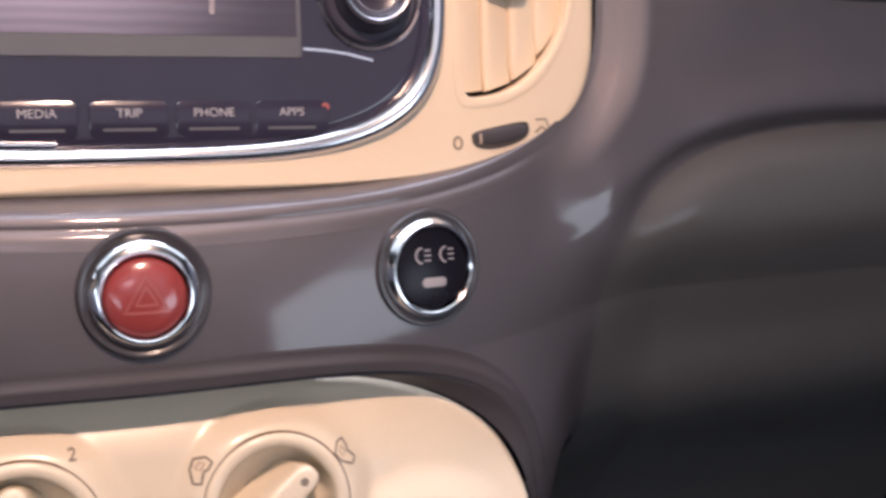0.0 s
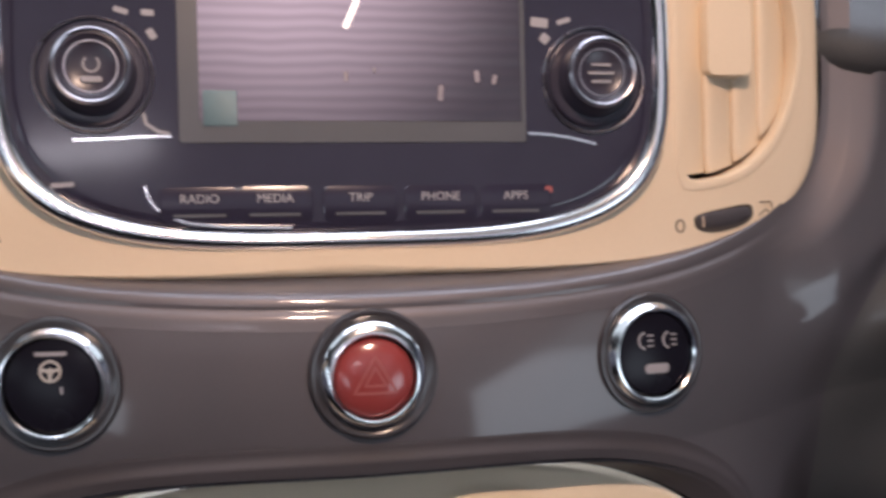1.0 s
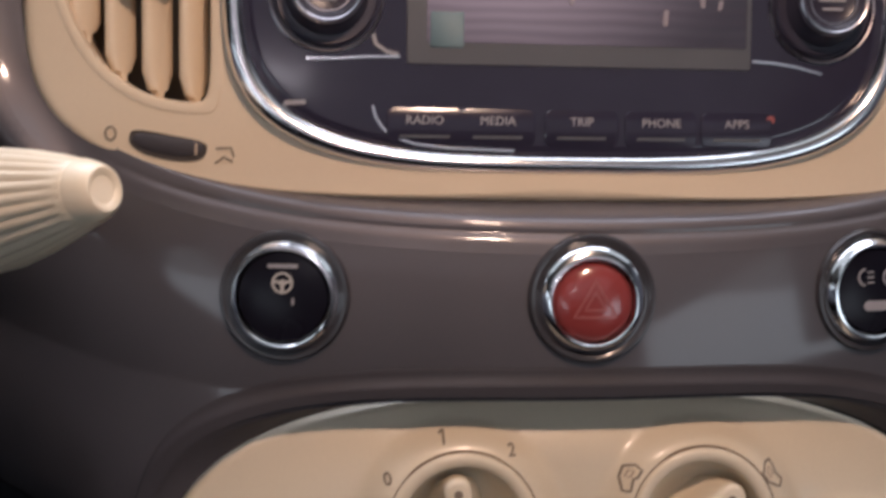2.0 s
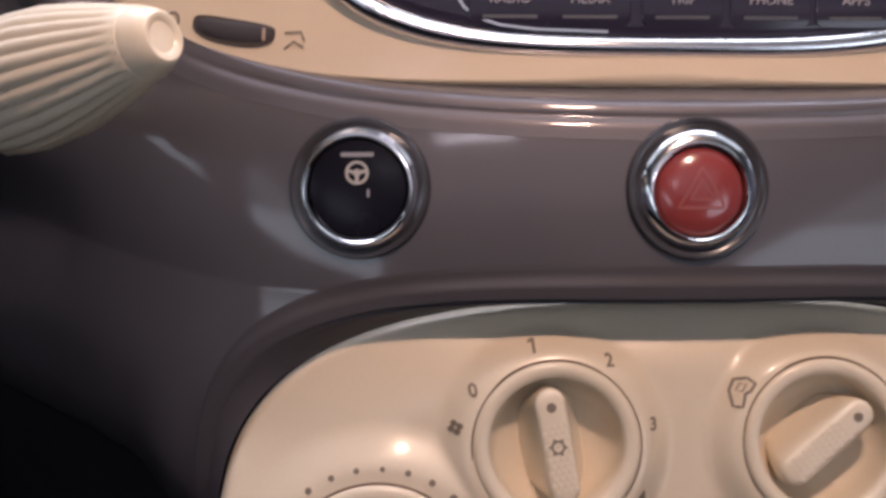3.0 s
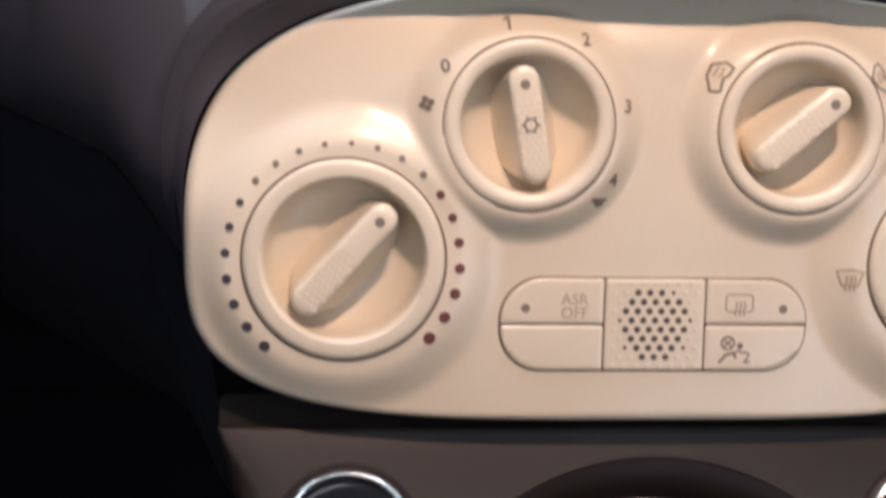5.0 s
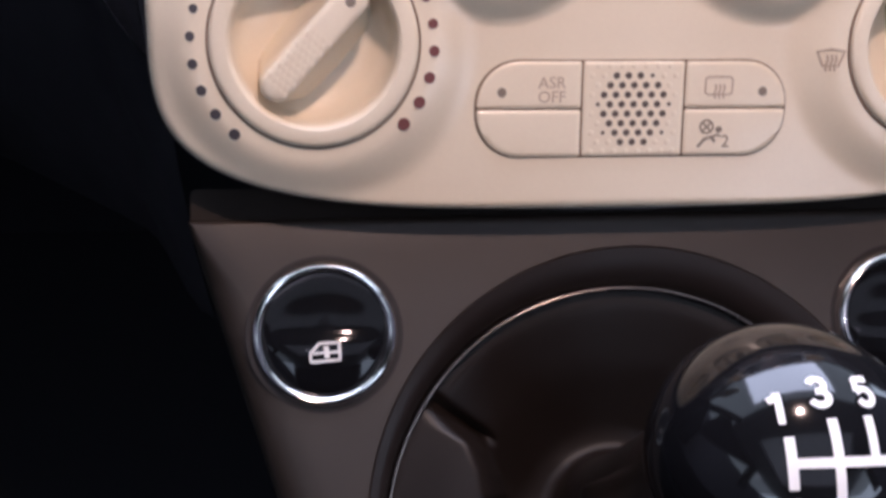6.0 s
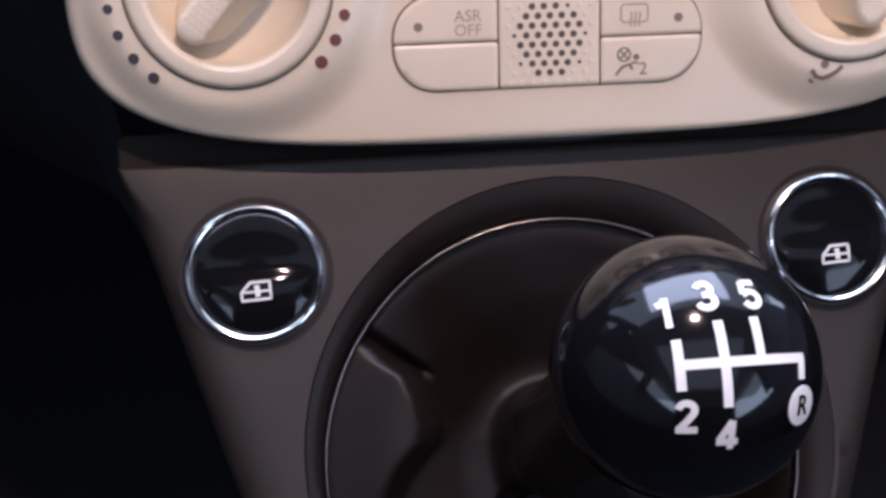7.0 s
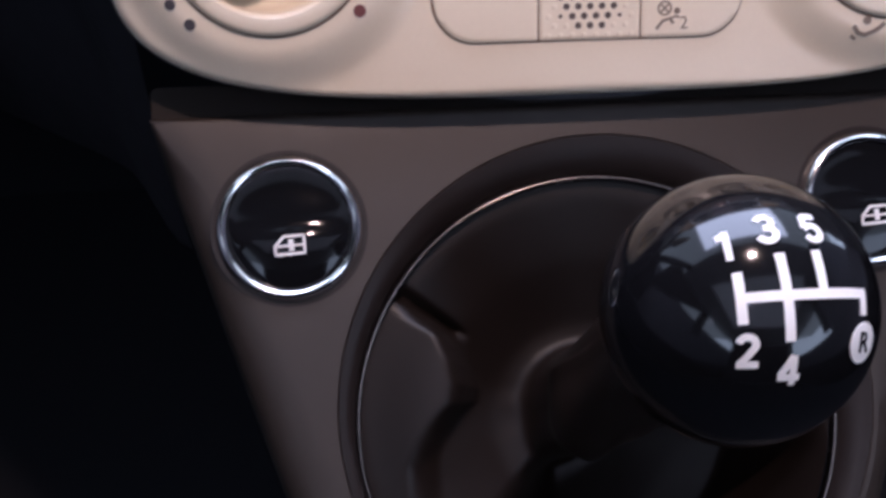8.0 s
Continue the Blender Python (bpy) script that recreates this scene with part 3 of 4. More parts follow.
def vent(sgn, turn, half, tip):
    v = thing("air_vent", F_RADIO, "ivory plastic dashboard air vent with upright slats", "air vent", "air vents beside the radio")
    rim = []
    for g, dw in ((3.2, -1.2), (2.6, 0.22), (1.0, 0.5), (-0.4, 0.1), (-1.0, -1.5), (-1.2, -24)):
        rim.append([(u, vv, bezel_w(u, vv) + dw) for u, vv in vent_outline(sgn, 96, g)])
    part("rim", loft(rim), IVORY, v, "rounded ivory vent rim")
    part("duct", loft([[(u, vv, bezel_w(u, vv) - 6.0 - 0) for u, vv in vent_outline(sgn, 96, -0.9)], [(u, vv, -34) for u, vv in vent_outline(sgn, 96, -1.2)]], cap1=True), DUCT, v, "shaded grey-brown vent duct")
    for k, uu in enumerate((115.0, 126.0, 137.0, 147.5)):
        out = (uu - 118) / (VENT_A - 118) if uu > 118 else 0
        top = VENT_B * (1 - max(0, out) ** 2.6) ** (1 / 2.6) - 1.5
        bot = -top + 13.0 * max(0.0, (uu - 110) / 45) ** 2
        th = 2.1
        rise = (0.1, 0.3, 0.6, 1.2)[k]
        loops = []
        n = 14
        for i in range(-3 if sgn < 0 else 0, n + 1):
            s = max(0, i) / n
            foot = 1.6 if sgn < 0 else 1.5
            vv = bot + foot + (top - bot - foot) * s
            e = min(1.0, tip + 9 * min(s, 1 - s))
            if i < 0:
                vv -= (0.0, 1.0, 3.6)[-i - 1]
                e = (0.42, 0.2, 0.2)[-i - 1]
            lp = []
            for q in range(20):
                a = 2 * math.pi * q / 20
                ca, sa = math.cos(a), math.sin(a)
                kq = (abs(ca) ** 3 + abs(sa) ** 3) ** (-1 / 3)
                du, dw = half * e * ca * kq, th * sa * kq
                r = radians(turn) * sgn
                ux = du * math.cos(r) - dw * math.sin(r)
                wx = du * math.sin(r) + dw * math.cos(r)
                u = BZ_U0 + sgn * uu + ux
                lean = 0.0
                if sgn > 0:
                    lean = rise * ux * max(0.0, 1 - 5 * s)
                lp.append((u, BZ_V0 + vv + lean, bezel_w(BZ_U0 + sgn * uu, 0) - (7.0 if sgn > 0 else 9.0) + wx))
            loops.append(lp)
        part("slat", loft(loops, True, True, True), IVORY, v)
    ut = BZ_U0 + sgn * 127
    part("slider_tab", slab(ut - 8, ut + 8, 9.5, 36, -16, bezel_w(ut, 0) + 1.0, 3.0), IVORY, v, "ivory vent slider tab")
    # thumb wheel slot below the vent
    cu, cv = -1 + sgn * 123.0, -37.6
    tilt = 10 * sgn
    c, s = math.cos(radians(tilt)), math.sin(radians(tilt))
    slot = superloop(11.5, 3.0, 4.4, 5, 2.3, n=48)
    lp = [(cu + a * c - b * s, cv + a * s + b * c) for a, b in slot]
    whl = part("wheel_slot", loft([[(u, q, bezel_w(u, q) - 0.4) for u, q in lp], [(u, q, bezel_w(u, q) + 0.25) for u, q in lp], [(u, q, bezel_w(u, q) + 0.2) for u, q in [(cu + (a - cu) * 0.94, cv + (b - cv) * 0.94) for a, b in lp]]], cap1=True), GAP, v, "dark thumb wheel slot")
    wl = lambda k: [(cu + (a - cu) * k, cv + 0.3 + (b - cv) * k * 0.8) for a, b in lp]
    part("thumb_wheel", loft([[(a, b, bezel_w(a, b) + h) for a, b in wl(k)] for k, h in ((0.9, 0.2), (0.86, 0.5), (0.6, 0.9), (0.2, 1.1))], cap1=True), TRIM, whl, "dark grey thumb wheel")
    part("wheel_mark", ribbon([(cu - sgn * 8.2, cv - 3.0), (cu - sgn * 8.4, cv + 0.4)], 0.8, 0.2, 0.8, height=bezel_w), PALE_PRINT, whl)
    a0 = (cu - 16.8, cv - 16.8 * math.sin(radians(tilt)) + 0.3)
    part("closed_mark", drape(ribbon(arc(a0, 1.5, 0, 345, 18, 1.3), 0.7, 0, 0.2, True), bezel_w, 0.1), GREY_PRINT, v)
    a1 = (cu + 17, cv + 17 * math.sin(radians(tilt)))
    bm = ribbon([(a1[0] - 3, a1[1] + 2.0), (a1[0] + 1.5, a1[1] + 2.2), (a1[0] + 2.4, a1[1] - 0.4)], 0.6, 0, 0.2)
    ribbon([(a1[0] - 3.2, a1[1] - 2.4), (a1[0] - 0.5, a1[1] - 0.4), (a1[0] + 2.0, a1[1] - 2.0)], 0.6, 0, 0.2, bm=bm)
    part("open_mark", drape(bm, bezel_w, 0.1), GREY_PRINT, v)
    return v


vent(1, -22, 6.9, 0.85)
vent(-1, 50, 5.4, 0.55)

# ---- three round buttons on the fascia ----


def push_button(u, v, w, inner, drop, name, label):
    z = v * math.cos(radians(24.85))
    e = 13.0
    nx = -(fascia_y(u + e, z) - fascia_y(u - e, z)) / (2 * e)
    nz = -(fascia_y(u, z + e) - fascia_y(u, z - e)) / (2 * e)
    out = -Vector((nx, 1.0, nz)).normalized()
    right = (Vector((1, 0, 0)) - out * out.x).normalized()
    up = out.cross(right)
    base = Vector((u, fascia_y(u, z), z)) + out * w
    m = Matrix(((right.x, up.x, out.x, base.x * MM), (right.y, up.y, out.y, base.y * MM), (right.z, up.z, out.z, base.z * MM), (0, 0, 0, 1)))
    b = thing(name, m, label, "button", "round buttons on the fascia")
    part("dimple", lathe([(19.4, -3.6), (19.1, -0.9), (18.6, -0.3), (18.0, -0.2), (17.2, -0.5), (16.4, -1.2), (15.2, -2.0)], 72), DIMPLE, b, "moulded dimple round the button, its shade painted dark")
    rim = 15.9 if inner < 13 else 16.4
    rows = [(rim, -2.0, 0), (rim - 0.1, -0.3, 0), (rim - 0.6, 0.7, 0), (rim - 1.4, 1.5, 0.2), (inner + 1.3, 2.2, 0.8), (inner + 0.7, 2.3, 1), (inner + 0.25, 1.9, 1), (inner + 0.05, 0.6, 1), (inner, -3.0, 1)]
    part("chrome_ring", loft([[(r * math.cos(math.pi * i / 36), r * math.sin(math.pi * i / 36) - drop * k, h) for i in range(72)] for r, h, k in rows]), CHROME, b, "bevelled chrome ring")
    return b


HZ = push_button(-0.2, 0.0, 1.5, 12.1, 0.9, "hazard_button", "red hazard warning button in a chrome ring")
red = part("cap", lathe([(11.9, -3.0), (11.8, -0.2), (11.3, 0.9), (9.9, 1.9), (7.3, 2.7), (4.0, 3.2), (1.0, 3.3)], 64, cap1=True), RED, HZ, "domed translucent red cap", shift=(0, -0.0009, 0))


def dome(u, v):
    return 3.35 - 0.0135 * (u * u + v * v)


tri = [(-6.2, -4.2), (6.2, -4.2), (0, 6.4)]


def thick_line(pts, n=8):
    out = []
    for a, b in zip(pts, pts[1:] + pts[:1]):
        out += [(a[0] + (b[0] - a[0]) * i / n, a[1] + (b[1] - a[1]) * i / n) for i in range(n)]
    return out


part("triangle", ribbon(thick_line(tri), 0.8, -0.1, 0.15, True, height=dome), PINK, red, "pale triangle outline")
part("triangle", ribbon(thick_line([(u * 0.5, v * 0.5) for u, v in tri]), 0.7, -0.1, 0.15, True, height=dome), PINK, red)



def cap_h(u, v):
    return 2.3 - 0.0065 * (u * u + v * v)


ST = push_button(-89.6, -3.2, 1.5, 13.5, 0.4, "steering_button", "black round steering mode button in a chrome ring")
capb = part("cap", lathe([(13.3, -3.0), (13.2, 0.5), (12.8, 1.1), (11.0, 1.5), (8.5, 1.83), (6.0, 2.07), (3.5, 2.22), (1.0, 2.3)], 64, cap1=True), CAP, ST, "gloss black button cap")
bmw = ribbon(arc((0, 4.0), 2.8, 0, 345, 24), 0.75, -0.05, 0.2, True, height=cap_h)
ribbon([(-2.6, 4.5), (0, 4.0), (2.6, 4.5)], 0.9, -0.05, 0.2, bm=bmw, height=cap_h)
ribbon([(0, 4.0), (0, 1.5)], 1.0, -0.05, 0.2, bm=bmw, height=cap_h)
disc((0, 4.0), 1.0, 1.9, 2.42, bm=bmw)
part("wheel_symbol", bmw, SOFT_PRINT, capb, "pale steering wheel symbol")
part("word_bar", slab(-4.5, 4.5, 8.2, 9.4, 1.3, 1.9, 0.3), DIM_PRINT_GLINT, capb, "pale bar of lettering")
part("indicator", slab(2.6, 3.4, -2.6, -0.2, 1.8, 2.4, 0.3), DIM_PRINT_GLINT, capb)

FG = push_button(90.0, -2.2, 1.5, 13.4, 0.4, "fog_lamp_button", "black round fog lamp button in a chrome ring")
capf = part("cap", lathe([(13.3, -3.0), (13.2, 0.5), (12.8, 1.1), (11.0, 1.5), (8.5, 1.83), (6.0, 2.07), (3.5, 2.22), (1.0, 2.3)], 64, cap1=True), CAP, FG, "gloss black button cap")
for s in (-1, 1):
    bmf = ribbon(arc((s * 4.4, 4.2), 2.2, 90, 270, 12, 1.1), 0.6, -0.05, 0.2, height=cap_h)
    for dv in (-1.6, 0.0, 1.6):
        ribbon([(s * 4.4 + 0.8, 4.2 + dv), (s * 4.4 + 3.0, 4.2 + dv)], 0.5, -0.05, 0.2, bm=bmf, height=cap_h)
    part("lamp_symbol", bmf, DIM_PRINT_GLINT, capf, "pale fog lamp symbol")
part("indicator", slab(-4.5, 4.5, -6.2, -3.0, 1.6, 2.28, 1.5), DIM_PRINT_GLINT, capf, "dull indicator window")

# ---- climate control panel ----
climate = thing("climate_panel", F_HVAC, "ivory plastic climate control panel with round knobs", "control panel")
KNOBS = ((-37.0, 11.3, 23.0, 18.3), (37.0, 11.3, 23.0, 18.3), (-85.6, -25.2, 27.1, 21.5), (85.6, -25.2, 27.1, 21.5))


def panel_h(u, v):
    h = -0.00016 * u * u
    tot = 0.0
    for cu, cv, r, _ in KNOBS:
        d = math.hypot(u - cu, v - cv)
        k = 1 - smooth((d - r - 4.0) / 11.0)
        h += 0.00016 * (u * u - cu * cu) * k
        c = 4.8 * (1 - smooth((d - r - 3.0) / 13.5)) if r > 25 else 5.2 * (1 - smooth((d - r - 0.5) / 9.5))
        tot = max(tot, c) + 0.25 * min(tot, c)
    # the upper edge of the panel is crowned
    if v > HV_V0:
        lev = ((abs(u) / HV_A) ** HV_NT + (abs(v - HV_V0) / HV_BT) ** HV_NT) ** (1 / HV_NT)
        h -= 7.0 * smooth((lev - 0.70) / 0.34) * smooth((v - HV_V0 - 4) / 34)
    return h + min(tot, 5.6)


def climate_body():
    n, m = 360, 84
    edge = superloop(HV_A, HV_BT, HV_BB, HV_NT, HV_NB, 0, HV_V0, n)
    loops = []
    for s in range(m + 1):
        k = 1 - (s / m)
        k = max(k, 0.004)
        lp = []
        for u, v in edge:
            x, y = u * k, HV_V0 + (v - HV_V0) * k
            h = panel_h(x, y)
            d = math.hypot(u - x, v - HV_V0 - (y - HV_V0))
            R = 3.2
            h -= R - math.sqrt(max(0.0, R * R - (R - min(R, d)) ** 2))
            for cu, cv, r, _ in KNOBS:
                q = math.hypot(x - cu, y - cv)
                if q < r - 3.4:
                    h = -18.0
            lp.append((x, y, h))
        loops.append(lp)
    loops.insert(0, [(u, v, -18.0) for u, v in edge])
    return loft(loops, cap1=True)


part("panel_body", climate_body(), CREAM, climate, "glossy ivory panel with raised collars", sharp=60)


def climate_knob(cu, cv, r, rr, ang, name, label):
    H = 5.0 - 0.00016 * cu * cu
    k = thing(name, F_HVAC @ Matrix.Translation((cu * MM, cv * MM, H * MM)), label, "knob", "knobs of the climate panel")
    part("gap_ring", lathe([(r - 1.0, -1.2), (r - 0.2, 0.2), (r + 0.2, 0.26), (r + 0.4, -0.2)], 96), JOINT, k, "dark joint round the knob")
    part("rim", lathe([(r - 0.25, -12), (r - 0.25, 0.3), (r - 0.7, 1.0), (r - 1.8, 1.4), (rr + 0.9, 1.1), (rr + 0.2, 0.4), (rr - 0.2, -0.8), (rr - 0.5, -3.4), (rr - 1.2, -6.6), (rr - 3.0, -9.4), (rr - 6.5, -11.6), (rr - 11, -12.8), (rr - 15, -13.3), (2.0, -13.5)], 96, cap1=True), CREAM, k, "ivory dished knob rim")
    L, wd = rr + 0.6, 4.15
    loops = []
    for kk, h, sc in ((2.2, -13.2, 1.0), (1.65, -9.5, 1.0), (1.22, -4.0, 1.0), (1.03, 0.4, 0.99), (0.97, 1.4, 0.97), (0.84, 2.0, 0.93), (0.6, 2.15, 0.85)):
        a, b = (L - 3.0) * sc, wd * kk
        mid = max(0.2, a - b)
        outline = [(b * math.cos(radians(q)), mid + (a - mid) * math.sin(radians(q))) for q in range(0, 181, 15)]
        outline += [(-b, mid - 2 * mid * q / 8) for q in range(1, 8)]
        outline += [(b * math.cos(radians(q)), -mid + (a - mid) * math.sin(radians(q))) for q in range(180, 361, 15)]
        outline += [(b, -mid + 2 * mid * q / 8) for q in range(1, 8)]
        lim = rr - 0.4 - max(0.0, -h * 0.40)
        lp = []
        for uu, vv in outline:
            far = math.hypot(uu, vv)
            if far > lim:
                uu, vv = uu * lim / far, vv * lim / far
            t = radians(ang)
            lp.append((uu * math.cos(t) - vv * math.sin(t), uu * math.sin(t) + vv * math.cos(t), h))
        loops.append(lp)
    grip = part("grip", loft(loops, cap1=True), CREAM, k, "ivory raised grip bar", sharp=50)
    t = radians(ang)
    pos = lambda d, o=0.0: (-d * math.sin(t) + o * math.cos(t), d * math.cos(t) + o * math.sin(t))
    part("pointer_dot", disc(pos(L - 8.2), 1.35, 1.8, 2.25), GREY_PRINT, grip, "dark pointer dot")
    bm = bmesh.new()
    for row in range(11):
        for col in range(-2, 3):
            p = pos(-L + 7.0 + row * 1.75, (col + 0.5 * (row % 2) - 0.25) * 1.7)
            if abs((col + 0.5 * (row % 2) - 0.25) * 1.7) < 3.0:
                lathe([(0.85, 1.85), (0.7, 2.2), (0.3, 2.26)], 6, p, cap1=True, bm=bm)
    part("grip_studs", bm, CREAM, grip)["kind"] = "stuff"
    return k, grip, L, pos


FANK = climate_knob(-37.0, 11.3, 23.0, 18.3, 9.5, "fan_knob", "ivory fan speed knob turned to one")
bm = ribbon(arc((0, 0), 1.6, 0, 340, 24), 0.6, 2.0, 2.3, True)
for a in range(0, 360, 60):
    ribbon([(1.5 * math.cos(radians(a)), 1.5 * math.sin(radians(a))), (2.5 * math.cos(radians(a)), 2.5 * math.sin(radians(a)))], 0.6, 2.0, 2.3, bm=bm)
part("snowflake_mark", bm, GREY_PRINT, FANK[1], "dark cooling symbol")
climate_knob(-85.6, -25.2, 27.1, 21.5, -42, "temperature_knob", "large ivory temperature knob turned towards warm")
climate_knob(37.0, 11.3, 23.0, 18.3, -50, "air_direction_knob", "ivory air direction knob turned towards the side")
climate_knob(85.6, -25.2, 27.1, 21.5, 20, "air_flow_knob", "large ivory air flow knob")

# print on the panel
for word, u, v, turn in (("0", -59.5, 26.3, 8), ("2", -22.1, 34.0, 0), ("3", -10.3, 16.6, 0), ("4", -13.6, -3.2, 0)):
    part("number", drape(letters(word, 5.0, (u, v), turn, 0.15, 3, 0.10), panel_h, 0.12), GREY_PRINT, climate, "dark grey printed number")
bm = ribbon([(-42.6, 36.2), (-42.6, 40.2)], 0.75, 0, 0.2)
ribbon([(-44.0, 39.0), (-42.8, 40.0)], 0.6, 0, 0.2, bm=bm)
part("number", drape(bm, panel_h, 0.12), GREY_PRINT, climate, "dark grey printed number")
bm = bmesh.new()
for a in (20, 110, 200, 290):
    disc((-64.3 + 1.2 * math.cos(radians(a)), 16.5 + 1.2 * math.sin(radians(a))), 0.9, 0, 0.2, 10, bm)
part("fan_symbol", drape(bm, panel_h, 0.1), GREY_PRINT, climate)
bm = disc((-17.2, -9.2), 1.5, 0, 0.2, 14, squash=0.8)
ribbon([(-19.4, -8.4), (-15.0, -8.4)], 0.9, 0, 0.2, bm=bm)
part("recirculation_symbol", drape(bm, panel_h, 0.1), GREY_PRINT, climate)
for k in range(22):
    a = radians(228 - 270 * k / 21)
    f = (k - 11) / 10
    size = 0.75 + 0.95 * abs(f) if k > 11 else 0.7 + 0.75 * abs(f)
    p = (-85.8 + 31.2 * math.cos(a), -25.4 + 31.2 * math.sin(a))
    part("temperature_dot", drape(disc(p, size, 0, 0.2, 14), panel_h, 0.08), RED_DOT if k > 14 else BLUE_DOT if k < 7 else GREY_PRINT, climate)
for cx, cy, turn in ((14.4, 25.0, 0), (59.6, 25.6, 62)):
    c, q = 0.85 * math.cos(radians(turn)), 0.85 * math.sin(radians(turn))
    set_at = lambda pts: [(cx + a * c - b * q, cy + a * q + b * c) for a, b in pts]
    body = set_at(((-3.2, -4.4), (-3.8, 0.5), (-2.2, 4.0), (1.8, 4.6), (3.8, 2.8), (2.2, 0.4), (0.6, -0.4), (-0.4, -4.6)))
    part("car_symbol", drape(ribbon(thick_line(body, 3), 0.65, 0, 0.2, True), panel_h, 0.1), GREY_PRINT, climate, "outline of a car in grey print")
    part("car_symbol", drape(ribbon(set_at(((-2.0, 0.6), (-0.6, 2.8), (1.2, 2.6), (-0.2, 0.2))), 0.5, 0, 0.2, True), panel_h, 0.1), PALE_PRINT, climate)
cx, cy = 53.8, -29.8
bm = ribbon([(cx - 3.6, cy + 2.4), (cx, cy + 3.0), (cx + 3.6, cy + 2.4), (cx + 2.0, cy - 1.6), (cx - 2.0, cy - 1.6)], 0.6, 0, 0.2, True)
for du in (-1.1, 0.0, 1.1):
    ribbon([(cx + du, cy + 1.4), (cx + du + 0.3, cy), (cx + du - 0.2, cy - 1.4), (cx + du, cy - 3.0)], 0.55, 0, 0.2, bm=bm)
part("windscreen_symbol", drape(bm, panel_h, 0.1), PALE_PRINT, climate, "windscreen heating symbol in grey print")
cx, cy = 78.8, -55.4
bm = disc((cx - 0.6, cy + 2.6), 1.2, 0, 0.2, 14)
ribbon([(cx - 4.4, cy + 1.2), (cx - 3.0, cy - 0.8), (cx - 1.0, cy - 1.4), (cx + 1.2, cy - 0.6), (cx + 3.0, cy + 0.4), (cx + 4.6, cy + 1.8)], 1.2, 0, 0.2, bm=bm)
ribbon([(cx - 4.8, cy - 1.6), (cx - 3.4, cy - 2.6)], 0.8, 0, 0.2, bm=bm)
part("air_symbol", drape(bm, panel_h, 0.1), GREY_PRINT, climate, "seated figure with air flow in grey print")

# button pod in the middle of the panel
def round_box(u0, u1, v0, v1, r, n=12):
    pts = []
    for cx, cy, a in ((u1 - r, v1 - r, 0), (u0 + r, v1 - r, 90), (u0 + r, v0 + r, 180), (u1 - r, v0 + r, 270)):
        pts += arc((cx, cy), r, a, a + 90, n)
    return pts


pod = part("button_pod", loft([[(u, v, h) for u, v in round_box(-43.3 + g, 43.3 - g, -56.2 + g, -29.8 - g, 12.0 - g)] for g, h in ((-0.3, -0.6), (0.0, 0.1), (0.25, 0.12))], cap1=True), JOINT, climate, "dark joints between the buttons")


def cell(u0, u1, v0, v1, rl=0.0, rr=0.0):
    """A button cap; rl and rr are large corner radii on its left or right outer corner, signed up or down."""
    pts = []
    for cx, cy, sx, sy, a in ((u1, v1, -1, -1, 0), (u0, v1, 1, -1, 90), (u0, v0, 1, 1, 180), (u1, v0, -1, 1, 270)):
        r = 0.7
        if rl and cx == u0 and (cy == v1) == (rl > 0):
            r = abs(rl)
        if rr and cx == u1 and (cy == v1) == (rr > 0):
            r = abs(rr)
        pts += arc((cx + sx * r, cy + sy * r), r, a, a + 90, 8)
    mu, mv = (u0 + u1) / 2, (v0 + v1) / 2
    ins = lambda g: [(u + (g if u < mu else -g), v + (g if v < mv else -g)) for u, v in pts]
    return loft([[(u, v, -0.4) for u, v in pts], [(u, v, 0.45) for u, v in pts], [(u, v, 0.75) for u, v in ins(0.35)], [(u, v, 0.8) for u, v in ins(1.2)]], cap1=True)


part("button_cap", cell(-42.9, -14.5, -42.75, -30.2, rl=11.6), CREAM, pod, "ivory button with lettering")
part("button_cap", cell(-42.9, -14.5, -55.8, -43.25, rl=-11.6), CREAM, pod)
part("button_cap", cell(14.5, 42.9, -42.75, -30.2, rr=11.6), CREAM, pod)
part("button_cap", cell(14.5, 42.9, -55.8, -43.25, rr=-11.6), CREAM, pod)
grille = part("grille_plate", cell(-13.95, 13.95, -55.8, -30.2), CREAM, pod, "ivory plate with a round grille")
for word, v in (("ASR", -36.0), ("OFF", -39.8)):
    part("word", drape(letters(word, 4.4, (-22.6, v), 0, 0.15), lambda u, v: 0.8, 0.02), PALE_PRINT, pod, "grey lettering")
for u in (-36.2, 36.2):
    part("lamp_dot", disc((u, -38.4), 1.25, 0.7, 0.92), GREY_PRINT, pod)
bm = ribbon(round_box(19.9, 27.5, -39.2, -34.4, 1.0, 4), 0.5, 0.75, 0.95, True)
for du in (-1.2, 0, 1.2):
    ribbon([(23.9 + du, -36.4), (24.2 + du, -37.6), (23.7 + du, -38.8), (24.0 + du, -40.4)], 0.5, 0.75, 0.96, bm=bm)
part("rear_window_symbol", bm, PALE_PRINT, pod, "heated rear window symbol in grey print")
bm = ribbon(arc((20.9, -48.0), 1.8, 0, 345, 20), 0.5, 0.75, 0.95, True)
for a in (45, 135):
    c, q = 1.7 * math.cos(radians(a)), 1.7 * math.sin(radians(a))
    ribbon([(20.9 - c, -48.0 - q), (20.9 + c, -48.0 + q)], 0.5, 0.75, 0.96, bm=bm)
disc((24.4, -48.8), 0.9, 0.75, 0.95, 12, bm)
ribbon([(18.6, -53.6), (20.4, -51.4), (22.4, -50.8), (23.4, -52.2)], 0.8, 0.75, 0.95, bm=bm)
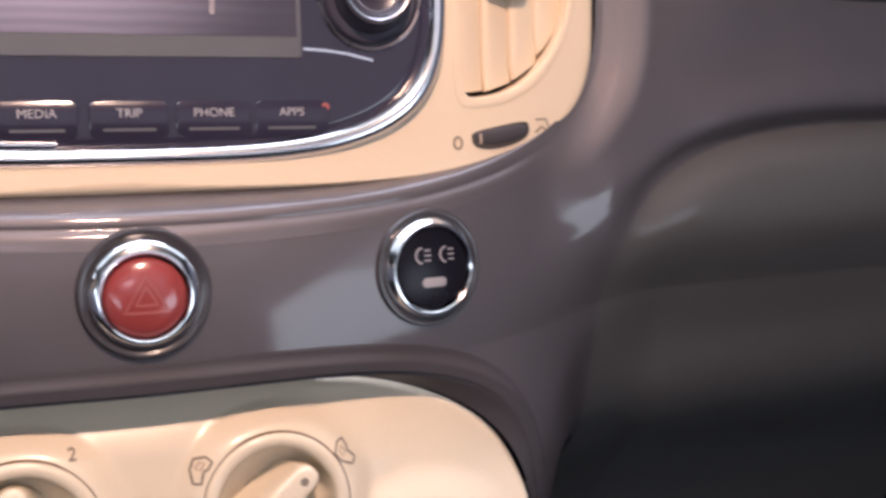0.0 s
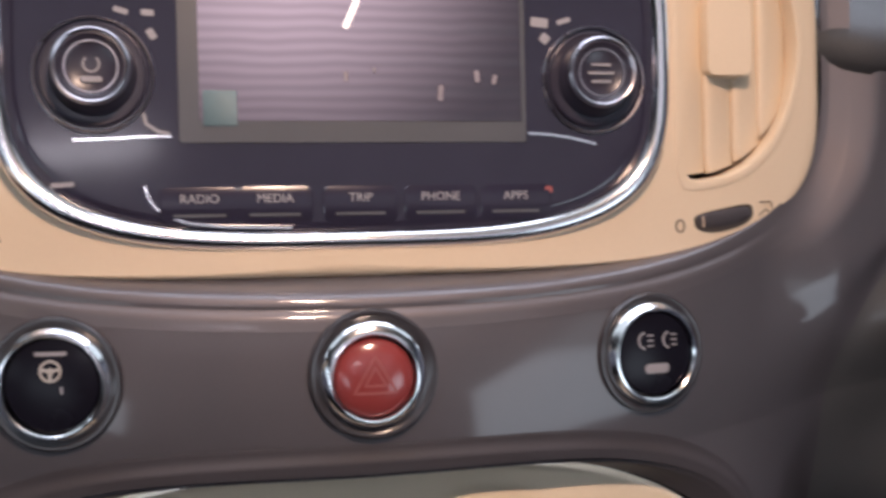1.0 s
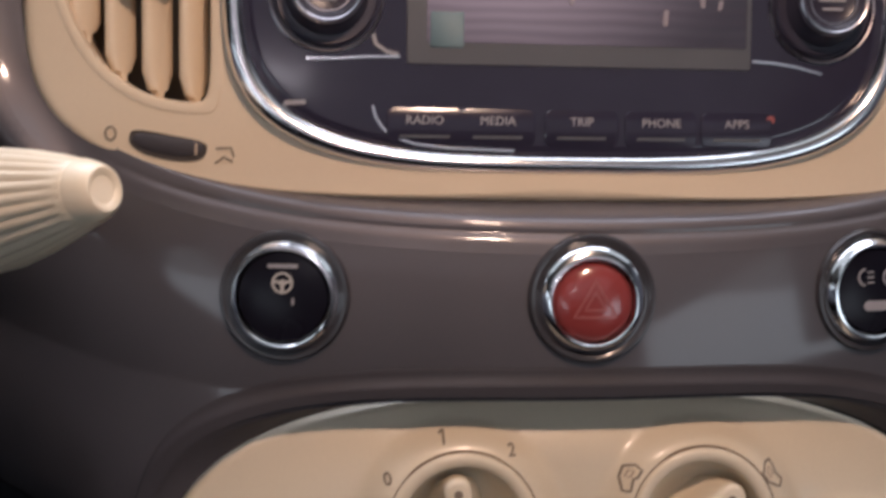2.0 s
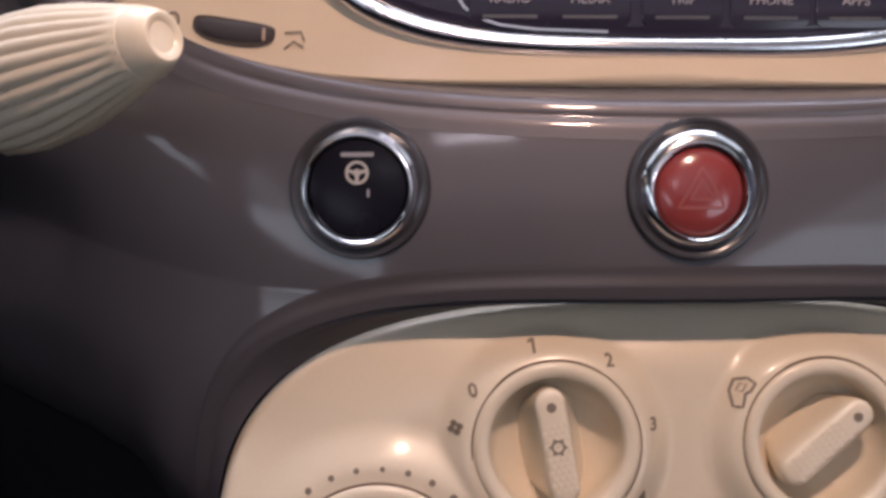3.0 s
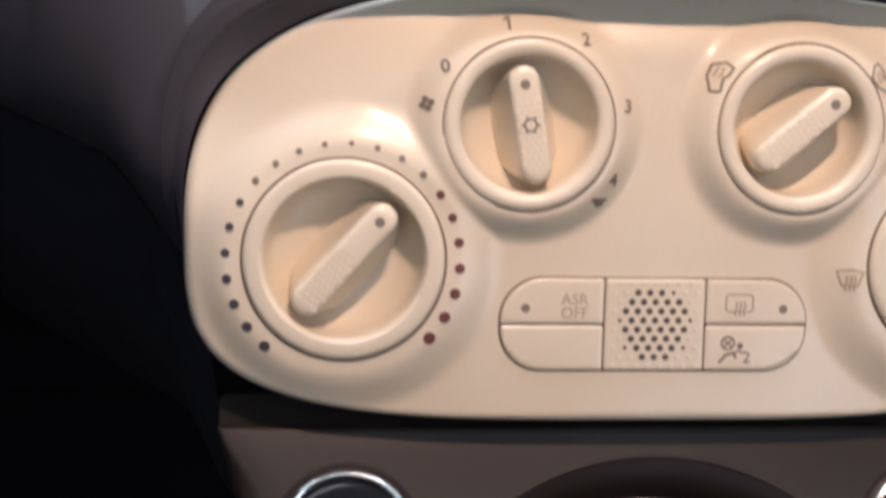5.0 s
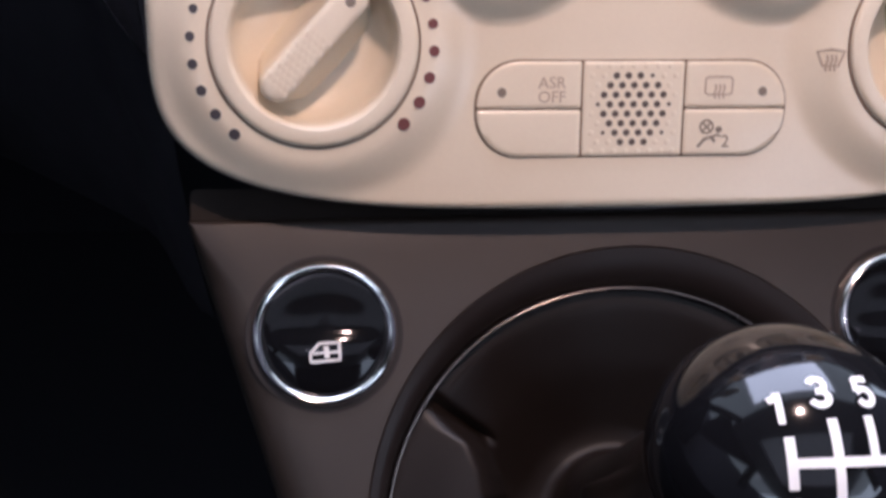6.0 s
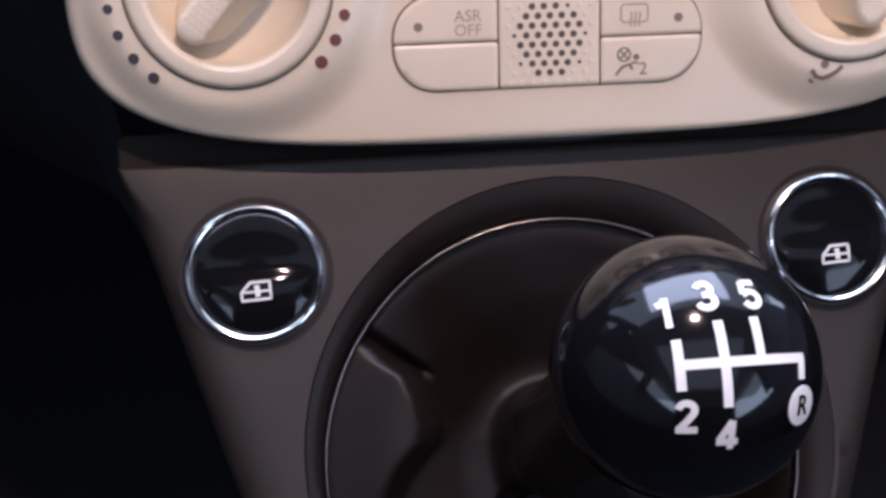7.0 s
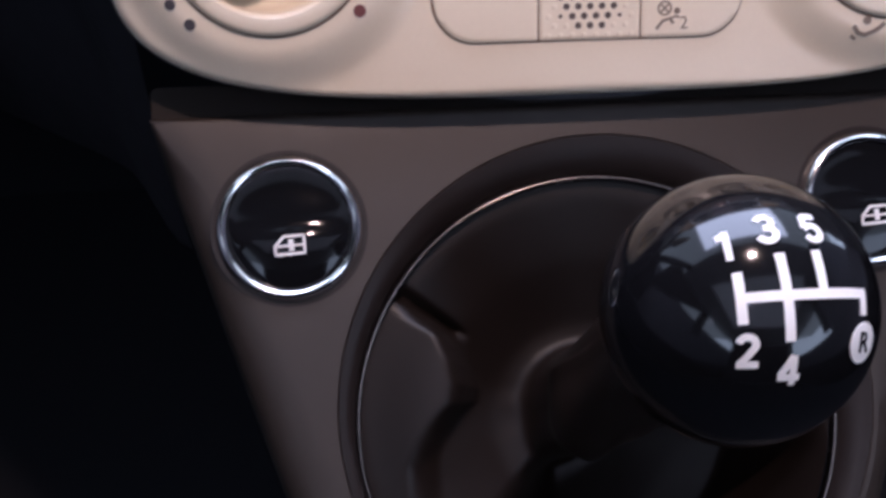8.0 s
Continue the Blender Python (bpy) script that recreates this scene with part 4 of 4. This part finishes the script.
ribbon([(22.2, -51.0), (24.0, -50.2), (25.0, -50.6)], 0.6, 0.75, 0.96, bm=bm)
part("airbag_symbol", bm, GREY_PRINT, pod, "passenger airbag symbol in dark print")
part("word", drape(letters("2", 4.9, (26.4, -52.2), 0, 0.15), lambda u, v: 0.8, 0.02), GREY_PRINT, pod)
# grille: holes in rows, fainter dimples round them
bm2 = bmesh.new()
hole = None
for row in range(-1, 9):
    for col in range(-5, 6):
        u = (col + 0.5 * ((row + 1) % 2)) * 3.3
        v = -43.0 + 9.0 - row * 2.57
        far = math.hypot(u, v + 43.0)
        if far < 10.5 and 0 <= row < 8:
            if hole is None:
                hole = part("grille_hole", disc((0, 0), 0.95, 0.6, 0.87, 10), HOLE, grille, shift=(u * MM, v * MM, 0))
            else:
                twin = new("grille_hole", hole.data)
                twin.parent, twin.location = grille, (u * MM, v * MM, 0)
                if far > 9.7:
                    twin.scale = (0.6, 0.6, 1)
        elif abs(u) < 12.8 and abs(v + 43) < 12.0:
            lathe([(0.95, 0.76), (0.7, 0.88), (0.3, 0.93)], 8, (u, v), cap1=True, bm=bm2)
part("grille_studs", bm2, CREAM, grille)["kind"] = "stuff"

# ---- lower console ----
console = thing("centre_console", F_LOW, "dark grey plastic centre console below the climate panel", "centre console")
RC, RR, RO = (3.5, -63.0), 76.0, 77.6


def edge_at(th):
    """Distance from the ring's middle to the console's outline."""
    c, s = math.cos(th), math.sin(th)
    best = 1e9
    for nx, ny, d in ((0, 1, 23.2), (0, -1, 165.0), (-0.952, -0.305, 107.9), (0.952, -0.305, 107.9)):
        den = nx * c + ny * s
        if den > 1e-6:
            best = min(best, (d - nx * RC[0] - ny * RC[1]) / den)
    return best


def console_plate():
    n = 288
    loops = []
    angs = [2 * math.pi * i / n for i in range(n)]
    for cu, cv in ((-120.8, 23.2), (120.8, 23.2), (-60.5, -165.0), (60.5, -165.0)):
        a = math.atan2(cv - RC[1], cu - RC[0]) % (2 * math.pi)
        angs[min(range(n), key=lambda i: abs(angs[i] - a))] = a
    outer = [edge_at(a) for a in angs]
    # a broad roll along the flanks, a crisp edge along the top
    flank = [smooth((22.8 - RC[1] - outer[i] * math.sin(a)) / 16) for i, a in enumerate(angs)]
    for crisp, roll, w, deep in ((2.0, 3.0, -45.0, -45.0), (1.4, 3.0, -6.0, -14.0), (1.0, 2.0, -1.6, -8.0), (0.4, -0.5, -0.9, -4.0), (0.0, -4.0, -0.5, -1.6), (-1.0, -8.0, -0.1, -0.4), (-2.0, -12.0, 0.0, 0.0)):
        lp = []
        for i, a in enumerate(angs):
            g, h = crisp + (roll - crisp) * flank[i], w + (deep - w) * flank[i]
            d = max(outer[i] + g, RO + 1.5)
            lp.append((RC[0] + d * math.cos(a), RC[1] + d * math.sin(a), h))
        loops.append(lp)
    inner = [math.hypot(p[0] - RC[0], p[1] - RC[1]) for p in loops[-1]]
    for k in (0.75, 0.5, 0.25, 0.0):
        loops.append([(RC[0] + (RO + (inner[i] - RO) * k) * math.cos(a), RC[1] + (RO + (inner[i] - RO) * k) * math.sin(a), 0.0) for i, a in enumerate(angs)])
    loops.append([(RC[0] + (RO - 0.6) * math.cos(a), RC[1] + (RO - 0.6) * math.sin(a), -0.8) for a in angs])
    return loft(loops)


part("rear_strip", slab(-121, 121, 20, 33, -20, -2.6, 2), STRIP, console, "dark strip between console and climate panel")
part("console_plate", console_plate(), CONSOLE, console, "dark grey satin console plate", sharp=50)


def ecc(profile, seg=120):
    loops = []
    for r, w, du, dv in profile:
        loops.append([(RC[0] + du + r * math.cos(2 * math.pi * i / seg), RC[1] + dv + r * math.sin(2 * math.pi * i / seg), w) for i in range(seg)])
    return loft(loops)


part("lever_ring", ecc([(RO + 0.4, -1.2, 0, 0), (RO - 0.6, 0.3, 0, 0), (RO - 2.5, -0.2, -0.3, -0.5), (RR - 2.5, -0.9, -0.6, -1), (RR - 4.5, -3.0, -1.6, -3), (RR - 5.4, -5.5, -2, -4), (RR - 5.8, -8.5, -2.2, -4.4)]), RING, console, "dark glossy sunken ring round the lever")
part("ring_bead", ecc([(RR - 5.6, -6.4, -2, -4.2), (RR - 5.7, -4.5, -2, -4.2), (RR - 5.9, -4.2, -2, -4.2), (RR - 6.2, -4.1, -2, -4.2), (RR - 6.5, -4.2, -2, -4.2), (RR - 6.7, -4.5, -2, -4.2), (RR - 6.8, -7.0, -2, -4.2)]), BEAD, console, "thin shiny bead")

# ---- window switches ----


def window_switch(u, v):
    s = thing("window_switch", F_LOW @ Matrix.Translation((u * MM, v * MM, 0)), "round black window switch in a chrome ring", "switch", "window switches on the console")
    # flat dark ring painted for the shaded groove round the chrome
    part("dimple", lathe([(22.0, -0.3), (21.8, 0.05), (21.0, 0.07), (20.3, 0.05), (19.6, -0.4)], 72), RING, s, "flat dark ring for the groove and its shade")
    part("chrome_ring", lathe([(20.0, -0.3), (20.0, 0.9), (19.75, 1.7), (19.2, 2.35), (18.5, 2.6), (17.8, 2.35), (17.25, 1.7), (17.0, 0.9), (16.9, -1.0)], 84), SATIN, s, "polished chrome ring")
    def rock(uu, vv):
        """The cap is a low dome whose lower half swells out."""
        k = min(1, math.hypot(uu, vv) / 17.1)
        low = smooth((2.5 - vv) / 7.0)
        return 0.9 + 1.7 * (1 - k ** 2.4) - 0.9 * smooth((vv - 1) / 12) * (1 - k ** 6) + low * 1.8 * math.sqrt(max(0.0, 1 - k ** 2.2)) * (0.5 + 0.5 * smooth((vv + 16) / 12))

    n = 72
    loops = []
    for k in (1.0, 0.985, 0.94, 0.86, 0.74, 0.6, 0.45, 0.3, 0.15, 0.02):
        lp = []
        for i in range(n):
            a = 2 * math.pi * i / n
            uu, vv = 17.1 * k * math.cos(a), 17.1 * k * math.sin(a)
            lp.append((uu, vv, rock(uu, vv)))
        loops.append(lp)
    cap = part("rocker", loft(loops, cap1=True), ROCKER, s, "gloss black rocker cap")

    frame_ = [(-4.0, -7.6), (-4.0, -5.2), (-1.6, -2.6), (3.8, -2.4), (4.0, -7.2)]
    part("window_symbol", ribbon(thick_line(frame_, 5), 0.75, 0.02, 0.25, True, height=rock), WHITE, cap, "white car window symbol")
    part("window_symbol", ribbon([(-3.4, -5.3), (3.6, -5.0)], 0.6, 0.1, 0.3, height=rock), WHITE, cap)
    part("window_symbol", ribbon([(0.2, -3.4), (0.5, -6.6)], 1.4, 0.1, 0.3, height=rock), WHITE, cap)
    return s


window_switch(-84.4, -8.3)
window_switch(84.4, -8.3)

# ---- gear lever ----
KC = Vector((9.4, -155.0, -127.7))
KR = 28.5
AX = Vector((0.10, -0.60, 0.79)).normalized()
ux = Vector((1, 0, 0)) - AX * AX.x
ux.normalize()
vx = AX.cross(ux)
M_KNOB = Matrix(((ux.x, vx.x, AX.x, KC.x * MM), (ux.y, vx.y, AX.y, KC.y * MM), (ux.z, vx.z, AX.z, KC.z * MM), (0, 0, 0, 1)))
lever = thing("gear_lever", M_KNOB, "gear lever with round black knob and leather boot", "gear lever")
prof = [(9.0, -40.0), (9.5, -30.0), (11.5, -26.5)]
for i in range(1, 40):
    a = radians(-62 + 152 * i / 39)
    prof.append((max(0.05, KR * math.cos(a)), KR * math.sin(a)))
knob = part("knob", lathe(prof, 96), BLACK, lever, "gloss black ball knob")


def on_ball(bm, lift=0.12):
    for v in bm.verts:
        d = math.hypot(v.co.x, v.co.y)
        a = d / KR
        r = KR + lift + v.co.z
        k = (math.sin(a) * r / d) if d > 1e-6 else 0
        v.co = (v.co.x * k, v.co.y * k, math.cos(a) * r)
    return bm


def seg_line(a, b, n=8):
    return [(a[0] + (b[0] - a[0]) * i / n, a[1] + (b[1] - a[1]) * i / n) for i in range(n + 1)]


for a, b in (((-12.3, 4.4), (-12.1, -5.6)), ((-3.9, 7.4), (-3.4, -9.2)), ((3.6, 7.7), (3.8, -0.6)), ((-12.6, -0.6), (14.9, -0.7)), ((14.2, -0.3), (14.0, -5.0))):
    part("gate_line", on_ball(ribbon(seg_line(a, b, 10), 1.9, 0, 0.12)), WHITE, knob)
def bow(cx, cy, rx, ry, a0, a1, n=10):
    return [(cx + rx * math.cos(radians(a0 + (a1 - a0) * i / n)), cy + ry * math.sin(radians(a0 + (a1 - a0) * i / n))) for i in range(n + 1)]


def fine(pts):
    out = []
    for a, b in zip(pts, pts[1:]):
        out += seg_line(a, b, 4)[:-1]
    return out + [pts[-1]]


# plain bold numerals, in units of their height, middle at zero
NUMERALS = {
    "1": [[(-0.24, 0.26), (-0.06, 0.32), (0.06, 0.46)], [(0.06, 0.5), (0.06, -0.5)]],
    "2": [bow(0.0, 0.22, 0.25, 0.22, 170, -35) + [(-0.02, -0.18), (-0.26, -0.42)], [(-0.33, -0.43), (0.33, -0.43)]],
    "3": [bow(0.0, 0.22, 0.23, 0.21, 165, -90) + [(-0.08, 0.02)], bow(0.0, -0.2, 0.27, 0.23, 90, -165)],
    "4": [[(0.10, -0.5), (0.10, 0.44)], [(0.10, 0.44), (-0.30, -0.20)], [(-0.36, -0.24), (0.32, -0.24)]],
    "5": [[(0.27, 0.43), (-0.19, 0.43)], [(-0.19, 0.45), (-0.25, 0.0)], [(-0.25, 0.0)] + bow(0.0, -0.16, 0.27, 0.26, 140, -155)],
}
for digit, u, v in (("1", -13.4, 10.2), ("3", -5.0, 12.9), ("5", 4.5, 12.6), ("2", -11.4, -10.8), ("4", -3.1, -14.8)):
    bm = bmesh.new()
    for k, line in enumerate(NUMERALS[digit]):
        ribbon(fine([(u + 6.4 * a, v + 6.4 * b) for a, b in line]), 1.35, 0, 0.12 + 0.01 * k, bm=bm)
    part("gear_number", on_ball(bm), WHITE, knob, "white gear number")
part("reverse_disc", on_ball(lathe([(4.3, 0.0), (4.2, 0.12), (2.6, 0.12), (1.3, 0.12), (0.05, 0.12)], 32, (14.7, -10.6))), WHITE, knob, "white reverse gear disc")
part("gear_letter", on_ball(letters("R", 6.0, (14.7, -10.6), 0, 0.12, 2, 0.1), 0.24), BLACK, knob)

F_INV = F_LOW.inverted()
boot_top = F_INV @ ((KC - AX * 33) * MM) / MM


def lobe_edge(d):
    """Inner edge of the slack fold of leather, by the angle round the boot."""
    return float(np.interp(d, (140, 146, 150, 156, 163, 170, 178, 190, 205, 225, 250), (56, 52, 46, 40, 36.5, 36.5, 42, 50, 54, 55, 56)))


def boot_mesh():
    n, m = 420, 96
    loops = []
    c0 = Vector((RC[0] - 2, RC[1] - 4.2, -7.5))

    def along(stops, values):
        """A profile from the ring to the knob, with its corners rounded."""
        fine_ = np.interp(np.linspace(-0.1, 1.1, 241), stops, values)
        soft = np.convolve(fine_, np.hanning(27) / np.hanning(27).sum(), "same")
        return np.interp(np.linspace(0, 1, m + 1), np.linspace(-0.1, 1.1, 241), soft)

    radius = along((0, 0.68, 0.78, 0.92, 1), (RR - 6.3, 19, 15.5, 15, 11))
    full = along((0, 0.62, 0.76, 0.92, 1), (0, 1, 4, 6, 0))
    rise = along((0, 0.56, 0.72, 0.80, 0.95, 1), (0, 0.0, 0.10, 0.34, 0.93, 0.96))
    sink = along((0, 0.06, 0.3, 0.66, 0.74, 0.95), (0, 0, 0.34, 1.0, 0.9, 0))
    for j in range(m + 1):
        s = j / m
        lp = []
        for i in range(n):
            a = 2 * math.pi * i / n
            d = math.degrees(a)
            # a narrow neck under the knob, with a skirt towards the seats
            skirt = smooth((d - 185) / 40) * smooth((310 - d) / 50)
            r = radius[j] + full[j] * skirt
            c = c0.lerp(boot_top, rise[j])
            fold = noise.noise(Vector((math.cos(a) * 1.3, math.sin(a) * 1.3, s * 1.6 + 3.1)))
            fold2 = noise.noise(Vector((math.cos(a) * 3.0 + 5, math.sin(a) * 3.0, s * 3.0)))
            amp = math.sin(math.pi * min(1, s * 1.05)) ** 0.8 * (0.5 + 0.5 * smooth((d - 140) / 20))
            inside = r - lobe_edge(d)
            lobe = smooth((inside + 4) / 14) * smooth((d - 145.5) / 5) * smooth((240 - d) / 34)
            crease = math.exp(-((d - 145.0) / 1.6) ** 2) * smooth((r - 43) / 8) * smooth((s + 0.02) / 0.03)
            slack = smooth((d - 215) / 60) * smooth((360 - d) / 16) * smooth(s / 0.12) * smooth((0.9 - s) / 0.3)
            rib = math.exp(-((s - 0.85) / 0.04) ** 2) * smooth((d - 166) / 10) * smooth((262 - d) / 16)
            w = c.z + (1.6 * fold + 0.5 * fold2) * amp + 6.5 * lobe * smooth((s + 0.04) / 0.36) - 4.0 * crease - 24.0 * sink[j] * (1 - lobe) - 60.0 * slack * (1 - lobe)
            rr = r * (1 + 0.04 * fold * amp) + 5.5 * rib
            lp.append((c.x + rr * math.cos(a), c.y + rr * math.sin(a), w))
        loops.append(lp)
    return loft(loops)


part("boot", boot_mesh(), BOOT, lever, "creased dark brown leather boot", sharp=70).matrix_basis = M_KNOB.inverted() @ F_LOW

# ---- wiper stalk ----
stalk = thing("wiper_stalk", Matrix.Identity(4), "ivory plastic wiper stalk with ridged grip", "stalk")
S0 = Vector((-129.5, -33.0, 50.0))
sd = Vector((-0.88, 0.52, -0.42)).normalized()
sx = sd.cross(Vector((0, 0, 1))).normalized()
sy = sx.cross(sd)


def stalk_mesh(profile, ribs):
    n = 96
    loops = []
    for r, d, k in profile:
        lp = []
        for i in range(n):
            a = 2 * math.pi * i / n
            q = r * (1 + k * 0.07 * (abs(math.sin(a * ribs / 2)) - 0.6))
            lp.append(tuple(S0 + sd * d + sx * q * math.cos(a) + sy * q * math.sin(a)))
        loops.append(lp)
    return loft(loops, cap0=True, cap1=True)


part("grip", stalk_mesh([(7.6, 5.6, 0), (8.3, 6.2, 0), (8.8, 8.5, 0.2), (9.8, 12, 1), (12.4, 22, 1), (14.8, 34, 1), (15.8, 46, 1), (15.4, 56, 0.5), (13, 60, 0.1), (8.0, 62, 0)], 24), CREAM, stalk, "ridged ivory stalk grip")
part("end_cap", stalk_mesh([(0.4, 0.9, 0), (3.4, 0.8, 0), (4.2, 0.1, 0), (5.2, 0.0, 0), (6.0, 0.7, 0), (7.0, 2.6, 0), (7.9, 5.0, 0), (8.1, 5.9, 0), (6.8, 6.2, 0)], 24), CREAM, stalk, "smooth ivory end cap")
part("rod", stalk_mesh([(7.5, 60, 0), (7.0, 90, 0), (7.0, 125, 0)], 24), CREAM, stalk, "smooth ivory stalk rod")

# ---- cabin shell ----


def box(name, lo, hi, material, label, category):
    bm = bmesh.new()
    bmesh.ops.create_cube(bm, size=1)
    for v in bm.verts:
        v.co = [(lo[i] + hi[i]) / 2 * 1000 + v.co[i] * (hi[i] - lo[i]) * 1000 for i in range(3)]
    bmesh.ops.bevel(bm, geom=list(bm.edges), offset=8, segments=2, affect="EDGES")
    return tagged(part(name, bm, material), label, category, kind="structure")


box("floor", (-0.75, -1.9, -0.62), (0.75, 0.62, -0.56), CABIN, "dark cabin floor carpet", "floor")
for s in (-1, 1):
    box("ceiling", (min(s * 0.42, s * 0.75), -1.05, 0.42), (max(s * 0.42, s * 0.75), -0.34, 0.46), ROOFING, "grey roof lining", "ceiling")
box("ceiling", (-0.75, -0.34, 0.42), (0.75, -0.06, 0.46), ROOFING, "grey roof lining", "ceiling")
box("ceiling", (-0.75, -1.9, 0.42), (0.75, -1.05, 0.46), ROOFING, "grey roof lining", "ceiling")
# unseen boxes added to keep windscreen light out of the footwell
box("footwell_blocker", (-0.72, 0.20, 0.02), (0.72, 0.43, 0.05), DARK, "unseen dark board that keeps light out of the footwell", "dash top")
box("dash_side_blocker", (-0.72, 0.06, -0.20), (-0.335, 0.21, 0.05), DARK, "unseen dark box that blocks light beside the dashboard", "dash end")
blind = thing("roof_blind", Matrix.Translation((0, -0.695, 0.425)), "rosy grey slatted blind under the glass roof", "roof blind")
slat = None
for k in range(30):
    at = (0, -0.345 + 0.0238 * k, 0.002 * (k % 2))
    if slat is None:
        slat = part("slat", slab(-421, 421, -6.0, 6.0, -1.5, 1.5, 1.5), BLIND, blind, shift=at)
    else:
        twin = new("slat", slat.data)
        twin.parent, twin.location = blind, at
box("wall_front", (-0.75, 0.42, -0.60), (0.75, 0.48, 0.02), CABIN, "dark bulkhead behind the dashboard", "bulkhead")
# unseen door sides; heights and greys are set to shape the reflections
for s, nm in ((-1, "wall_left"), (1, "wall_right")):
    box("door_top", (min(s * 0.72, s * 0.76), -1.9, -0.24), (max(s * 0.72, s * 0.76), 0.48, 0.205 if s < 0 else 0.02), LINING, "unseen blue-grey door side, set for the fascia's reflections", "door lining")
    box(nm, (min(s * 0.72, s * 0.76), -1.9, -0.60), (max(s * 0.72, s * 0.76), 0.48, -0.24), DARK, "unseen dark lower door side, set for the knob's reflections", "door lining")
    box("pillar", (min(s * 0.70, s * 0.76), -0.75, 0.06), (max(s * 0.70, s * 0.76), -0.62, 0.44), DARK, "dark door pillar", "pillar")
for s in (-1, 1):
    # unseen panels: left follows the window's slope, right covers its front to cut reflections
    corner = [(120, -5), (120, 445), (-740, 445), (-700, 405)] if s < 0 else [(120, 10), (120, 445), (-760, 445), (-720, 300), (-610, 12)]
    loops = [[(s * x, y, z) for y, z in corner] for x in (702, 742)]
    tagged(part("window_blocker", loft(loops, True, True, True), DARK if s < 0 else LINING), "unseen sloping panel that trims the window reflections", "door frame", kind="structure")
    lo, hi = Vector((s * 690, 400, 40)), Vector((s * 560, -70, 440))
    side = Vector((0, 0, 1)).cross(hi - lo).normalized()
    up = (hi - lo).normalized().cross(side)
    loops = [[tuple(c + side * 45 * math.cos(radians(a)) + up * 30 * math.sin(radians(a))) for a in range(0, 360, 30)] for c in (lo, lo.lerp(hi, 0.5) + Vector((0, 0, 25)), hi)]
    tagged(part("pillar", loft(loops, True, True, True), DARK), "dark windscreen pillar", "pillar", kind="structure")
# unseen rear wall, closed up to the roof so the fascia reflects dark
box("wall_back", (-0.75, -1.94, -0.60), (0.75, -1.88, 0.42), DARK, "unseen dark wall closing the rear to darken reflections", "rear wall")


# ---- lamps of the roof and of the hall outside, with added glows ----
LENS = bpy.data.materials.new("glowing_lamp_lens")
LENS.use_nodes = True
LENS.node_tree.nodes["Principled BSDF"].inputs["Emission Color"].default_value = (1.0, 0.96, 0.9, 1)
LENS.node_tree.nodes["Principled BSDF"].inputs["Emission Strength"].default_value = 18.0


def tube(name, a, b, r, label):
    a, b = Vector(a) * 1000, Vector(b) * 1000
    d = (b - a).normalized()
    e1 = d.cross(Vector((0, 0, 1))).normalized()
    e2 = e1.cross(d)
    loops = []
    for k, q in ((0.0, 0.5), (0.03, 1.0), (0.97, 1.0), (1.0, 0.5)):
        c = a.lerp(b, k)
        loops.append([tuple(c + (e1 * math.cos(2 * math.pi * i / 16) + e2 * math.sin(2 * math.pi * i / 16)) * r * 1000 * q) for i in range(16)])
    return tagged(part(name, loft(loops, True, True, True), LENS), label, "tube lamp", "hall tube lamps")


# unseen glow added ahead of the windscreen for the knob's pale reflection
PANEL = LENS.copy()
PANEL.name = "glowing_windscreen_fill"
PANEL.node_tree.nodes["Principled BSDF"].inputs["Emission Color"].default_value = (0.93, 0.96, 1.0, 1)
PANEL.node_tree.nodes["Principled BSDF"].inputs["Emission Strength"].default_value = 4.0
tagged(part("windscreen_glow", slab(-1250, 1250, 500, 2300, 2000, 2024, 40), PANEL), "unseen glowing panel added for the pale windscreen reflection", "light panel")
tube("tube_lamp", (-2.6, -2.2, 2.0), (-2.9, -3.0, 2.0), 0.05, "glowing white tube lamp of the hall")
tube("tube_lamp", (2.4, -1.6, 2.0), (2.8, -2.4, 2.0), 0.05, "glowing white tube lamp of the hall")
# added inside the cabin to stand for a hall tube's streak on the fascia
tagged(tube("streak_strip", (-0.225, -0.602, 0.408), (-0.092, -0.578, 0.408), 0.0048, ""), "slim glowing strip added for the bright streak on the fascia", "strip lamp")
dome_lamp = thing("roof_lamp", Matrix.Translation((0.0, -0.16, 0.418)), "small pale roof lamp on the lining", "roof lamp")
part("housing", slab(-45, 45, -30, 30, -20, 4, 10), ROOFING, dome_lamp, "grey lamp housing")
# unseen sheet added overhead to block the world's light from above
box("overhead_sheet", (-5, -6, 2.03), (5, 5, 2.1), OVERHEAD, "unseen grey sheet overhead that keeps roof reflections dark", "ceiling")
